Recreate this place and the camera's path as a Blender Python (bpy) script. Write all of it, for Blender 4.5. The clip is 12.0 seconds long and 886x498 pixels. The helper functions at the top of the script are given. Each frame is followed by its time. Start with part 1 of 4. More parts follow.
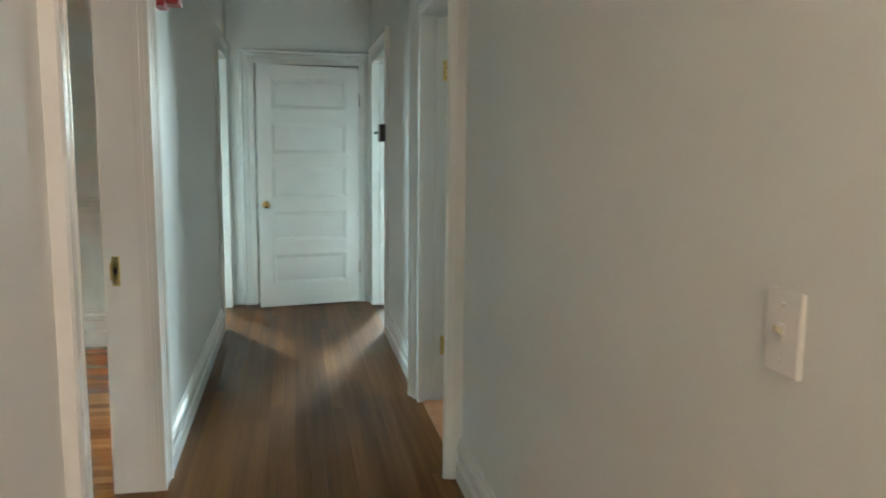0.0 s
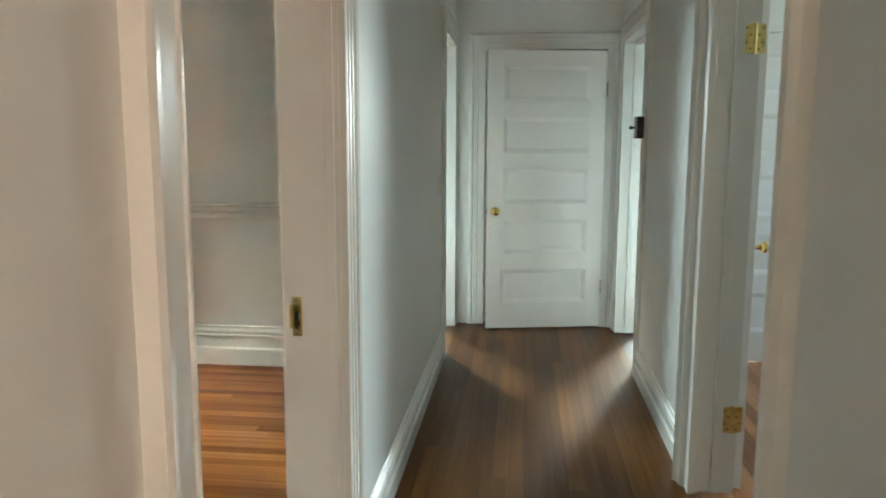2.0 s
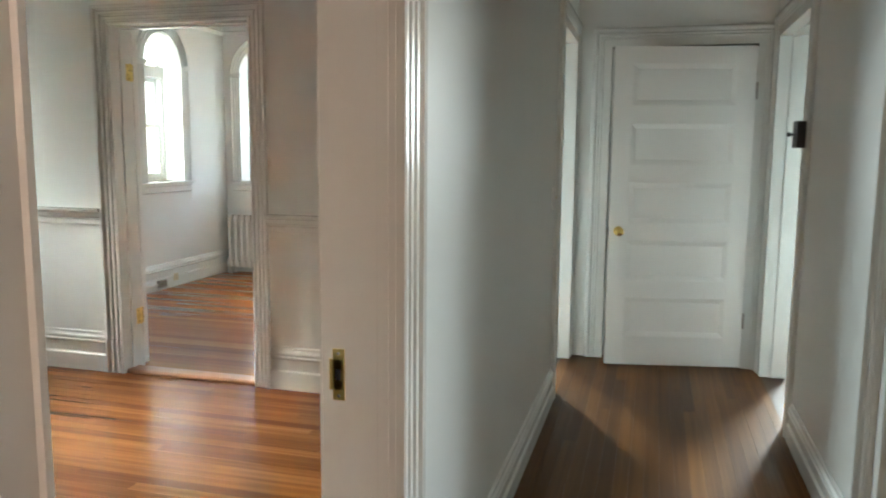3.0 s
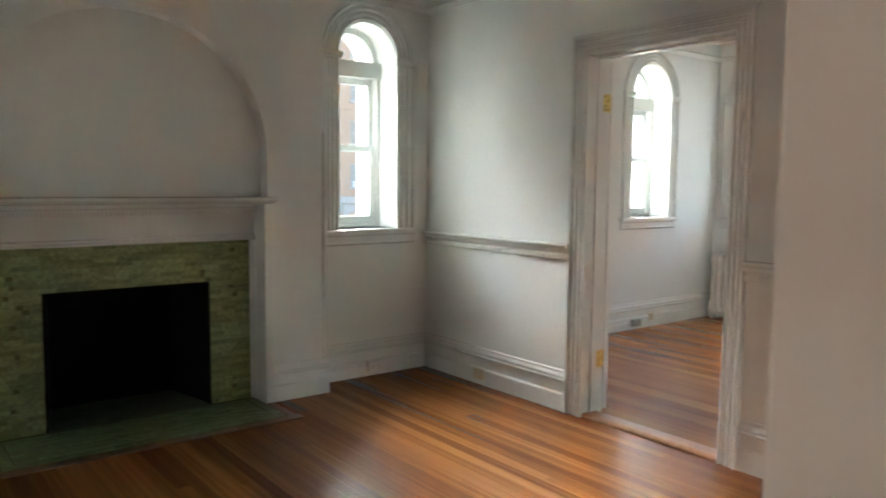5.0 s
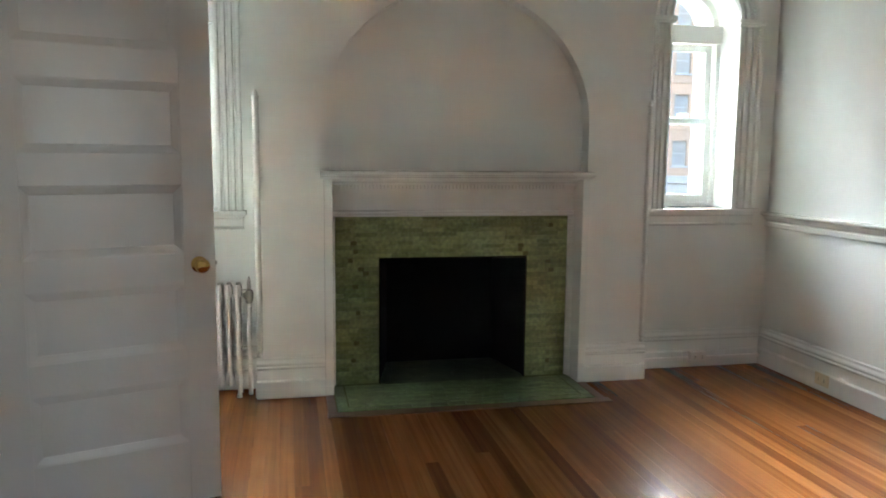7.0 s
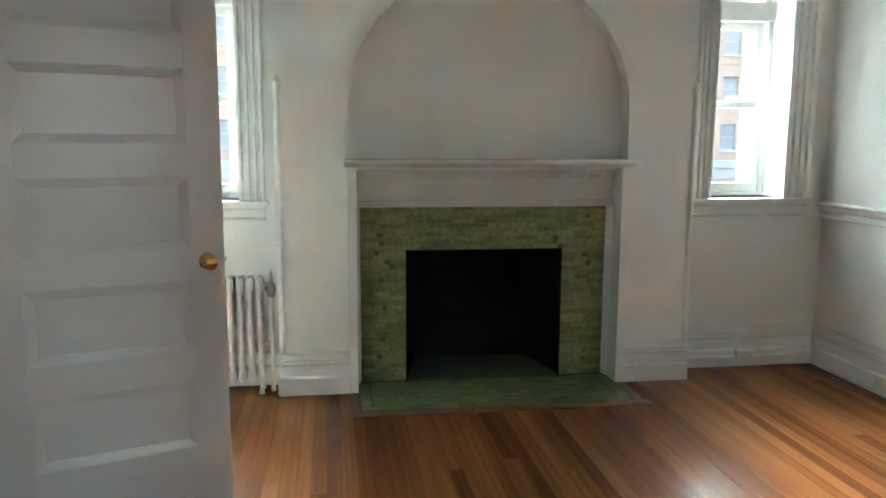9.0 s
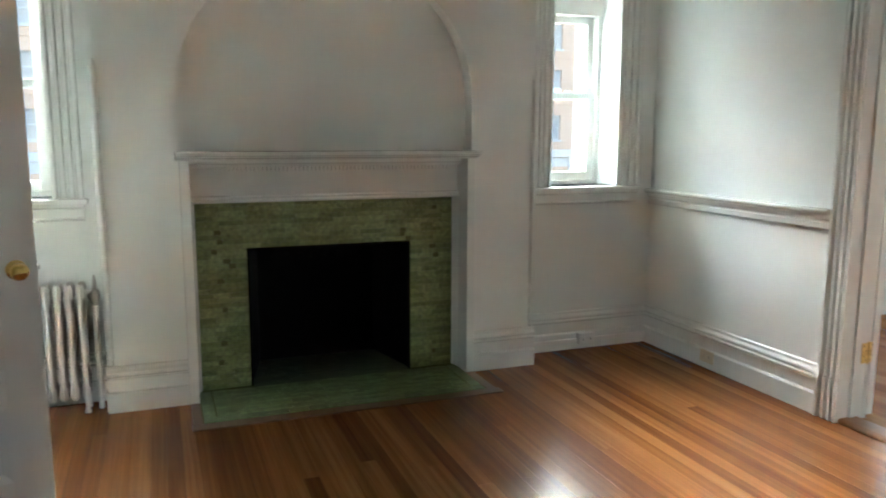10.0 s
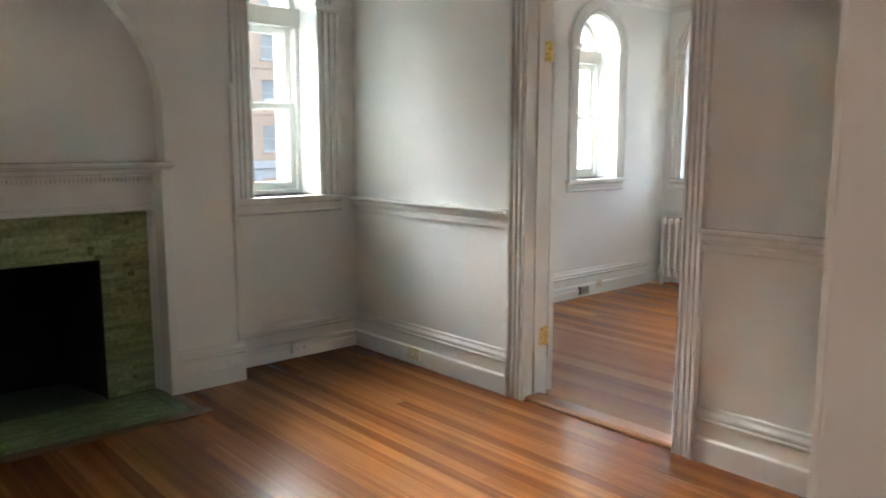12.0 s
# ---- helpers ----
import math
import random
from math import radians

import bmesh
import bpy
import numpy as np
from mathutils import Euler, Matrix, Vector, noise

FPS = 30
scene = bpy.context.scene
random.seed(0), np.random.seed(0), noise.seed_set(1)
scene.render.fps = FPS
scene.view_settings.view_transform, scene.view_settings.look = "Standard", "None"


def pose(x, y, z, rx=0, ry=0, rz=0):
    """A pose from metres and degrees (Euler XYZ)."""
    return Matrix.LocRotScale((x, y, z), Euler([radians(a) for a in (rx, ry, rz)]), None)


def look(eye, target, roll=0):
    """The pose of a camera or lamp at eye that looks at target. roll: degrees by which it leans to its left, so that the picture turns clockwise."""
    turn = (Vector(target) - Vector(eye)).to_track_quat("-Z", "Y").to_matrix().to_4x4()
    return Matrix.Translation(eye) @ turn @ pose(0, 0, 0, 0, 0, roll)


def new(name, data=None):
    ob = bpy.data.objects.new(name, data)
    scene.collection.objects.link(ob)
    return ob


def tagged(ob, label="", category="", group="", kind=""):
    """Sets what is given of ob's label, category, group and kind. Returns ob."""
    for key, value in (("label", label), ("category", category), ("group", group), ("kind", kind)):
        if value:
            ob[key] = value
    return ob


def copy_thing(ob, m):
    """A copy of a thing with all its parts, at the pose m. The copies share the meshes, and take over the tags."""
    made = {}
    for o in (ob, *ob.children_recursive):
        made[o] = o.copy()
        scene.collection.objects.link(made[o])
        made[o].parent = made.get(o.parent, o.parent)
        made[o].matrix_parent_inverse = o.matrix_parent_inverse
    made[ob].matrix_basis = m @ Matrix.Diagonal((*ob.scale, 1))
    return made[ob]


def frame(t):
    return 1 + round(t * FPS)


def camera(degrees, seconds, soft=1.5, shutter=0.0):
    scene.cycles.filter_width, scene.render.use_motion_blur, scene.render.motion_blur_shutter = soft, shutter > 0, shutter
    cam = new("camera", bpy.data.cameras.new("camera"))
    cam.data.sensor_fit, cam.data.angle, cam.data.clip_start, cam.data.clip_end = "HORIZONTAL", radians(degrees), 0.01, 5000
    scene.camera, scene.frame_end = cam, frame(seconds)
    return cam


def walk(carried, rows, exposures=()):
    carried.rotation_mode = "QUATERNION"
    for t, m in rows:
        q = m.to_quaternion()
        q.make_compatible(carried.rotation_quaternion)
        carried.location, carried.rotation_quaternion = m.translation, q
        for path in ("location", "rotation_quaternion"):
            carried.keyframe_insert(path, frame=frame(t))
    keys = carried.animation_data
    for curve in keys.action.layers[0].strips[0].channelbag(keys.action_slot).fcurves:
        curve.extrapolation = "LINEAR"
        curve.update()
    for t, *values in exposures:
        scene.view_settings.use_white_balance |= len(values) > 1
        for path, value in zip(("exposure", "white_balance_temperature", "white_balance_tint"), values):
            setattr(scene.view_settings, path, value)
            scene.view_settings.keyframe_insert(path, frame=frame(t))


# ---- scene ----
cam = camera(60.89, 12.0, soft=1.8, shutter=0.3)

# path: seconds, x, y, z, tilt, lean, turn
PATH = [
    (0, 0.282, -0.100, 1.383, 82.29, -0.63, -11.15),
    (0.5, 0.312, 0.082, 1.396, 81.94, -0.25, -5.13),
    (1, 0.330, 0.318, 1.397, 81.80, -0.35, -0.65),
    (1.5, 0.270, 0.593, 1.405, 81.71, -0.21, 2.68),
    (2, 0.246, 0.870, 1.401, 81.80, -0.20, 5.99),
    (2.5, 0.253, 1.163, 1.406, 82.01, -0.07, 9.91),
    (2.7, 0.266, 1.290, 1.385, 82.29, -0.26, 12.01),
    (4.3, 0.158, 1.845, 1.408, 84.33, -0.45, 37.18),
    (4.5, 0.148, 1.903, 1.391, 84.78, -0.50, 41.50),
    (5, 0.079, 1.981, 1.383, 84.86, -0.58, 52.21),
    (5.5, -0.001, 2.061, 1.380, 84.61, -0.56, 60.66),
    (6, -0.016, 2.115, 1.386, 84.02, -0.59, 68.37),
    (6.5, 0.022, 2.173, 1.375, 83.50, -0.55, 74.76),
    (7, 0.027, 2.209, 1.361, 83.01, -0.56, 78.40),
    (7.5, -0.000, 2.226, 1.353, 82.48, -0.64, 81.09),
    (7.7, -0.034, 2.246, 1.349, 82.34, -0.57, 82.18),
    (9.3, -0.211, 2.326, 1.378, 81.51, -0.19, 81.03),
    (9.5, -0.246, 2.329, 1.370, 81.53, -0.13, 77.74),
    (10, -0.291, 2.302, 1.376, 81.21, -0.22, 69.27),
    (10.5, -0.288, 2.351, 1.365, 81.19, -0.12, 63.05),
    (11, -0.285, 2.365, 1.360, 81.18, -0.02, 57.87),
    (11.5, -0.268, 2.381, 1.364, 81.46, 0.01, 53.71),
    (12, -0.222, 2.388, 1.369, 82.06, 0.00, 48.40),
]
EXPOSURES = [(0.0, 4.4, 5250, -12), (1.5, 4.5, 5400, -11), (2.6, 4.35, 5800, -4), (4.4, 4.0, 5800, 1), (5.5, 4.15, 5700, 2), (7.5, 4.45, 5600, 3), (9.5, 4.5, 5450, -2), (10.0, 4.4, 5500, -1), (11.0, 4.25, 5600, 2), (12.0, 4.1, 5750, 4)]
walk(cam, [(t, pose(*p)) for t, *p in PATH], EXPOSURES)
LAMP_Y, LAMP_GLOW = -1.1, 25.0
EAST_LIGHT, FAR_LIGHT, NORTH_LIGHT = 1.2, 1.7, 1.5

# ---------------- light ----------------
world = bpy.data.worlds.new("overcast_sky")
scene.world = world
world.use_nodes = True
wn = world.node_tree
sky = wn.nodes.new("ShaderNodeTexSky")
sky.sky_type = "NISHITA"
sky.sun_disc = False
sky.sun_elevation, sky.sun_rotation = radians(32), radians(-79)
sky.air_density, sky.dust_density, sky.ozone_density = 0.75, 8.0, 0.2
wn.nodes["Background"].inputs[1].default_value = 0.15
wn.links.new(sky.outputs[0], wn.nodes["Background"].inputs[0])
sun_data = bpy.data.lights.new("sun", "SUN")
sun_data.energy, sun_data.angle, sun_data.color = 1.0, radians(70), (1, 0.98, 0.95)
sun = new("sun", sun_data)
sun.matrix_world = look((-20, 4, 12.8), (0, 0, 0))


def window_light(place, target, w, h, power, spread=180, tint=(1.0, 0.99, 0.95)):
    """An area lamp set at one window, in place of the sky's light there."""
    d = bpy.data.lights.new("window_area_lamp", "AREA")
    d.shape, d.size, d.size_y, d.energy, d.color = "RECTANGLE", w, h, power, tint
    d.spread = radians(spread)
    ob = new("window_area_lamp", d)
    ob.matrix_world = look(place, target)
    return ob


# added lamps at unseen windows, aimed to brighten the door and hall floor
window_light((3.52, 4.52, 1.77), (-2.85, 1.65, 1.2), 0.8, 1.4, EAST_LIGHT, 150, (1.0, 0.90, 0.77))
window_light((2.25, 9.03, 1.8), (0.5, 4.6, 0.0), 0.45, 1.0, FAR_LIGHT, 50)
window_light((-2.1, 9.03, 1.8), (0.2, 4.6, 0.0), 0.45, 1.0, NORTH_LIGHT, 50)


# window openings marked for sampling: they emit nothing themselves, the light through them is the sky's
for place, target in (((-4.94, 1.587, 1.75), (0, 1.587, 1.75)), ((-4.94, 4.8025, 1.75), (0, 4.8025, 1.75)), ((-4.94, 7.955, 1.75), (0, 7.955, 1.75)), ((-3.93, 9.36, 1.75), (-3.93, 0, 1.75))):
    window_light(place, target, 0.6, 1.46, 1.0).data.cycles.is_portal = True

# ---------------- materials ----------------
def mat(name, color, rough=0.5, metal=0.0, grain=0.0, grain_scale=40.0, bump=0.0, bump_scale=120.0,
        stain=None, stain_scale=1.5, stain_amount=0.3, coat=0.0, spec=0.5):
    m = bpy.data.materials.new(name)
    m.use_nodes = True
    nt = m.node_tree
    b = nt.nodes["Principled BSDF"]
    b.inputs["Roughness"].default_value, b.inputs["Metallic"].default_value = rough, metal
    b.inputs["Coat Weight"].default_value = coat
    b.inputs["Specular IOR Level"].default_value = spec
    tc = nt.nodes.new("ShaderNodeTexCoord")
    col = nt.nodes.new("ShaderNodeRGB")
    col.outputs[0].default_value = (*color, 1)
    last = col.outputs[0]
    geo = nt.nodes.new("ShaderNodeNewGeometry")
    if stain:
        n = nt.nodes.new("ShaderNodeTexNoise")
        n.inputs["Scale"].default_value, n.inputs["Detail"].default_value = stain_scale, 5
        nt.links.new(geo.outputs["Position"], n.inputs["Vector"])
        r = nt.nodes.new("ShaderNodeMapRange")
        r.inputs["From Min"].default_value, r.inputs["From Max"].default_value = 0.42, 0.7
        r.inputs["To Max"].default_value = stain_amount
        nt.links.new(n.outputs["Fac"], r.inputs["Value"])
        mx = nt.nodes.new("ShaderNodeMixRGB")
        mx.inputs[2].default_value = (*stain, 1)
        nt.links.new(r.outputs[0], mx.inputs[0])
        nt.links.new(last, mx.inputs[1])
        last = mx.outputs[0]
        rr = nt.nodes.new("ShaderNodeMapRange")
        rr.inputs["To Min"].default_value, rr.inputs["To Max"].default_value = rough * 0.85, min(1, rough * 1.2)
        nt.links.new(n.outputs["Fac"], rr.inputs["Value"])
        nt.links.new(rr.outputs[0], b.inputs["Roughness"])
    if grain:
        n = nt.nodes.new("ShaderNodeTexNoise")
        n.inputs["Scale"].default_value, n.inputs["Detail"].default_value = grain_scale, 6
        nt.links.new(geo.outputs["Position"], n.inputs["Vector"])
        hsv = nt.nodes.new("ShaderNodeHueSaturation")
        r = nt.nodes.new("ShaderNodeMapRange")
        r.inputs["To Min"].default_value, r.inputs["To Max"].default_value = 1 - grain, 1 + grain
        nt.links.new(n.outputs["Fac"], r.inputs["Value"])
        nt.links.new(r.outputs[0], hsv.inputs["Value"])
        nt.links.new(last, hsv.inputs["Color"])
        last = hsv.outputs[0]
    nt.links.new(last, b.inputs["Base Color"])
    if bump:
        n = nt.nodes.new("ShaderNodeTexNoise")
        n.inputs["Scale"].default_value, n.inputs["Detail"].default_value = bump_scale, 4
        n2 = nt.nodes.new("ShaderNodeTexNoise")
        n2.inputs["Scale"].default_value, n2.inputs["Detail"].default_value = 3.0, 3
        ad = nt.nodes.new("ShaderNodeMath")
        ad.operation = "MULTIPLY_ADD"
        ad.inputs[1].default_value = 4.0
        nt.links.new(geo.outputs["Position"], n.inputs["Vector"])
        nt.links.new(geo.outputs["Position"], n2.inputs["Vector"])
        nt.links.new(n2.outputs["Fac"], ad.inputs[0])
        nt.links.new(n.outputs["Fac"], ad.inputs[2])
        bp = nt.nodes.new("ShaderNodeBump")
        bp.inputs["Strength"].default_value, bp.inputs["Distance"].default_value = bump, 0.004
        nt.links.new(ad.outputs[0], bp.inputs["Height"])
        nt.links.new(bp.outputs[0], b.inputs["Normal"])
    return m


def wood(name, dark, mid, light, axis, rough=0.2, island=False, coat=0.08, vary=0.72, relief=0.1, gloss=0.27, worn=None):
    """Varnished strip flooring: each board its own tone, with streaks along the board."""
    m = bpy.data.materials.new(name)
    m.use_nodes = True
    nt = m.node_tree
    L = nt.links.new
    b = nt.nodes["Principled BSDF"]
    geo = nt.nodes.new("ShaderNodeNewGeometry")
    if island:
        rnd = geo.outputs["Random Per Island"]
    else:
        rnd = nt.nodes.new("ShaderNodeObjectInfo").outputs["Random"]
    mp = nt.nodes.new("ShaderNodeMapping")
    s = [44.0, 44.0, 44.0]
    s["xy".index(axis)] = 0.9
    mp.inputs["Scale"].default_value = s
    shift = nt.nodes.new("ShaderNodeCombineXYZ")
    k = nt.nodes.new("ShaderNodeMath")
    k.operation = "MULTIPLY"
    k.inputs[1].default_value = 37.0
    L(rnd, k.inputs[0])
    for i in range(3):
        L(k.outputs[0], shift.inputs[i])
    L(shift.outputs[0], mp.inputs["Location"])
    L(geo.outputs["Position"], mp.inputs["Vector"])
    n = nt.nodes.new("ShaderNodeTexNoise")
    n.inputs["Scale"].default_value, n.inputs["Detail"].default_value, n.inputs["Roughness"].default_value = 1.0, 7, 0.62
    L(mp.outputs[0], n.inputs["Vector"])
    mix = nt.nodes.new("ShaderNodeMath")
    mix.operation = "MULTIPLY_ADD"
    mix.inputs[1].default_value = vary
    half = nt.nodes.new("ShaderNodeMath")
    half.operation = "MULTIPLY_ADD"
    half.inputs[1].default_value, half.inputs[2].default_value = 1.1, -0.41 + (0.72 - vary) / 2
    L(n.outputs["Fac"], half.inputs[0])
    L(rnd, mix.inputs[0])
    L(half.outputs[0], mix.inputs[2])
    ramp = nt.nodes.new("ShaderNodeValToRGB")
    e = ramp.color_ramp.elements
    e[0].position, e[0].color = 0.08, (*dark, 1)
    e[1].position, e[1].color = 0.92, (*light, 1)
    c = e.new(0.5)
    c.color = (*mid, 1)
    L(mix.outputs[0], ramp.inputs[0])
    # wear: duller, paler patches of old varnish
    w = nt.nodes.new("ShaderNodeTexNoise")
    w.inputs["Scale"].default_value, w.inputs["Detail"].default_value = 1.3, 6
    L(geo.outputs["Position"], w.inputs["Vector"])
    wr = nt.nodes.new("ShaderNodeMapRange")
    wr.inputs["From Min"].default_value, wr.inputs["From Max"].default_value = 0.0, 1.0
    wr.inputs["To Min"].default_value, wr.inputs["To Max"].default_value = rough * 0.85, rough * 1.25
    L(w.outputs["Fac"], wr.inputs["Value"])
    L(wr.outputs[0], b.inputs["Roughness"])
    tone = ramp.outputs[0]
    if worn:
        far = nt.nodes.new("ShaderNodeVectorMath")
        far.operation = "DISTANCE"
        far.inputs[1].default_value = worn
        L(geo.outputs["Position"], far.inputs[0])
        rub = nt.nodes.new("ShaderNodeMath")
        rub.operation = "MULTIPLY_ADD"
        rub.inputs[1].default_value = 1.3
        L(w.outputs["Fac"], rub.inputs[0])
        L(far.outputs["Value"], rub.inputs[2])
        fade = nt.nodes.new("ShaderNodeMapRange")
        fade.inputs["From Min"].default_value, fade.inputs["From Max"].default_value = 0.7, 1.2
        fade.inputs["To Min"].default_value, fade.inputs["To Max"].default_value = 0.55, 0.0
        L(rub.outputs[0], fade.inputs["Value"])
        grey = nt.nodes.new("ShaderNodeMixRGB")
        grey.inputs[2].default_value = (0.23, 0.14, 0.085, 1)
        L(fade.outputs[0], grey.inputs[0])
        L(tone, grey.inputs[1])
        tone = grey.outputs[0]
    L(tone, b.inputs["Base Color"])
    b.inputs["Coat Weight"].default_value, b.inputs["Coat Roughness"].default_value = coat, 0.16
    b.inputs["Specular IOR Level"].default_value = gloss
    bp = nt.nodes.new("ShaderNodeBump")
    bp.inputs["Strength"].default_value, bp.inputs["Distance"].default_value = relief, 0.002
    L(n.outputs["Fac"], bp.inputs["Height"])
    L(bp.outputs[0], b.inputs["Normal"])
    return m


def tile_mat(name, island, tones=((0.17, 0.215, 0.085), (0.235, 0.285, 0.12), (0.31, 0.37, 0.17))):
    m = mat(name, (0.12, 0.17, 0.07), 0.32, bump=0.25, bump_scale=60)
    nt = m.node_tree
    b = nt.nodes["Principled BSDF"]
    src = nt.nodes.new("ShaderNodeNewGeometry").outputs["Random Per Island"] if island else \
        nt.nodes.new("ShaderNodeObjectInfo").outputs["Random"]
    ramp = nt.nodes.new("ShaderNodeValToRGB")
    e = ramp.color_ramp.elements
    e[0].position, e[0].color = 0.0, (*tones[0], 1)
    e[1].position, e[1].color = 1.0, (*tones[2], 1)
    x = e.new(0.5)
    x.color = (*tones[1], 1)
    nt.links.new(src, ramp.inputs[0])
    n = nt.nodes.new("ShaderNodeTexNoise")
    n.inputs["Scale"].default_value, n.inputs["Detail"].default_value = 45, 5
    geo = nt.nodes.new("ShaderNodeNewGeometry")
    nt.links.new(geo.outputs["Position"], n.inputs["Vector"])
    mx = nt.nodes.new("ShaderNodeMixRGB")
    mx.blend_type = "OVERLAY"
    mx.inputs[0].default_value = 0.75
    nt.links.new(ramp.outputs[0], mx.inputs[1])
    nt.links.new(n.outputs["Fac"], mx.inputs[2])
    nt.links.new(mx.outputs[0], b.inputs["Base Color"])
    return m


WALL = mat("wall_paint", (0.80, 0.83, 0.81), 0.5, grain=0.02, grain_scale=3, bump=0.10, bump_scale=180,
           stain=(0.75, 0.77, 0.74), stain_scale=0.9, stain_amount=0.35)
CEIL = mat("ceiling_paint", (0.83, 0.83, 0.81), 0.8, grain=0.02, bump=0.1, stain=(0.72, 0.72, 0.7), stain_amount=0.3)
TRIM = mat("gloss_white_paint", (0.80, 0.83, 0.81), 0.24, grain=0.015, grain_scale=12, bump=0.03, bump_scale=45,
           stain=(0.77, 0.77, 0.73), stain_scale=2.5, stain_amount=0.3)
DOORP = mat("door_white_paint", (0.82, 0.83, 0.81), 0.33, grain=0.015, grain_scale=9, bump=0.12, bump_scale=90,
            stain=(0.72, 0.72, 0.69), stain_scale=2.2, stain_amount=0.3)
BRASS = mat("polished_brass", (0.76, 0.62, 0.24), 0.33, 1.0, grain=0.2, grain_scale=70, stain=(0.42, 0.30, 0.10), stain_scale=28, stain_amount=0.6)
SCREW = mat("dark_brass_screw", (0.16, 0.11, 0.04), 0.5, 1.0, grain=0.2)
BRASS_P = mat("bright_brass", (0.74, 0.53, 0.18), 0.14, 1.0, grain=0.08, grain_scale=60, stain=(0.55, 0.38, 0.12), stain_scale=25, stain_amount=0.4)
STEEL = mat("dull_steel", (0.42, 0.41, 0.39), 0.4, 1.0, grain=0.15, stain=(0.2, 0.17, 0.13), stain_scale=20)
BLACK = mat("black_plastic", (0.012, 0.012, 0.013), 0.35, bump=0.1, bump_scale=200)
SOOT = mat("sooty_iron", (0.008, 0.008, 0.008), 0.9, grain=0.4, grain_scale=18, bump=0.8, bump_scale=40, spec=0.1)
RAD = mat("radiator_enamel", (0.82, 0.82, 0.79), 0.42, grain=0.03, bump=0.15, bump_scale=80, stain=(0.68, 0.65, 0.58), stain_scale=8, stain_amount=0.2)
IVORY = mat("ivory_plastic", (0.66, 0.60, 0.44), 0.35, stain=(0.55, 0.49, 0.36), stain_scale=20)
WHITE_PL = mat("white_plastic", (0.80, 0.80, 0.78), 0.3, grain=0.02, stain=(0.74, 0.73, 0.70), stain_scale=20)
DARKHOLE = mat("slot_dark", (0.01, 0.01, 0.01), 0.7)
RED = mat("red_enamel", (0.30, 0.008, 0.012), 0.3, grain=0.05, stain=(0.22, 0.01, 0.01), stain_scale=15)
GROUT = mat("green_grout", (0.15, 0.175, 0.08), 0.8, grain=0.2, grain_scale=60, bump=0.4)
FLOOR_X = wood("living_floor_varnish", (0.125, 0.041, 0.012), (0.235, 0.086, 0.023), (0.375, 0.166, 0.048), "x", vary=0.58)
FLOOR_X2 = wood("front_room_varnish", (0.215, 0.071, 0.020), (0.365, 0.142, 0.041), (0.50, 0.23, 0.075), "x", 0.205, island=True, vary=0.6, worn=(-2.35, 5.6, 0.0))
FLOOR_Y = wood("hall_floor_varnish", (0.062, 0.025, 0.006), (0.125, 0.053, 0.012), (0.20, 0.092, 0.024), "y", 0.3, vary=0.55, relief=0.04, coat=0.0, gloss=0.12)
FLOOR_Y2 = wood("bedroom_varnish", (0.14, 0.055, 0.02), (0.26, 0.11, 0.04), (0.40, 0.19, 0.075), "y", 0.205, island=True)
SADDLE = mat("saddle_wood", (0.43, 0.21, 0.095), 0.3, grain=0.25, grain_scale=25, stain=(0.2, 0.08, 0.03), stain_scale=9)
BORDER = mat("dark_border_wood", (0.075, 0.03, 0.012), 0.35, grain=0.3, grain_scale=30, stain=(0.04, 0.016, 0.008), stain_scale=8)
HEARTH_WOOD = mat("hearth_border_wood", (0.15, 0.058, 0.02), 0.3, grain=0.35, grain_scale=35, stain=(0.08, 0.03, 0.012), stain_scale=7)
TILE_DARK = mat("dark_green_tile", (0.125, 0.13, 0.048), 0.4, spec=0.3, grain=0.4, grain_scale=50, bump=0.25, bump_scale=60)
TILE, TILE_S = tile_mat("green_tile", False), tile_mat("green_tile_hearth", True, ((0.11, 0.16, 0.065), (0.16, 0.225, 0.095), (0.22, 0.30, 0.13)))
TILE_SOOT = tile_mat("sooty_green_tile", True, ((0.03, 0.042, 0.02), (0.05, 0.07, 0.032), (0.075, 0.10, 0.046)))
BRICK_FAR = mat("orange_brick", (0.45, 0.30, 0.185), 0.85, grain=0.25, grain_scale=9, bump=0.5, bump_scale=25, stain=(0.43, 0.27, 0.16), stain_scale=0.4)
STONE_FAR = mat("pale_stone", (0.42, 0.37, 0.30), 0.8, grain=0.15, grain_scale=5, bump=0.4, stain=(0.45, 0.40, 0.33), stain_scale=0.7)
CREAM_FAR = mat("cream_brick", (0.42, 0.36, 0.24), 0.85, grain=0.15, grain_scale=9, bump=0.4, stain=(0.36, 0.30, 0.2), stain_scale=0.5)
ASPHALT = mat("asphalt", (0.05, 0.05, 0.052), 0.9, grain=0.3, grain_scale=20, bump=0.5, stain=(0.07, 0.07, 0.07), stain_scale=0.6)
PAVE = mat("concrete_pavement", (0.33, 0.32, 0.30), 0.9, grain=0.15, grain_scale=12, bump=0.4, stain=(0.25, 0.24, 0.22), stain_scale=0.8)
FARGLASS = mat("far_window_glass", (0.37, 0.32, 0.25), 0.8, spec=0.03, grain=0.2, grain_scale=0.8, stain=(0.3, 0.3, 0.3), stain_scale=0.5)

GLASS = bpy.data.materials.new("window_glass")
GLASS.use_nodes = True
gb = GLASS.node_tree.nodes["Principled BSDF"]
gb.inputs["Transmission Weight"].default_value, gb.inputs["Roughness"].default_value, gb.inputs["IOR"].default_value = 1.0, 0.0, 1.1
gb.inputs["Base Color"].default_value = (0.97, 0.99, 0.98, 1)

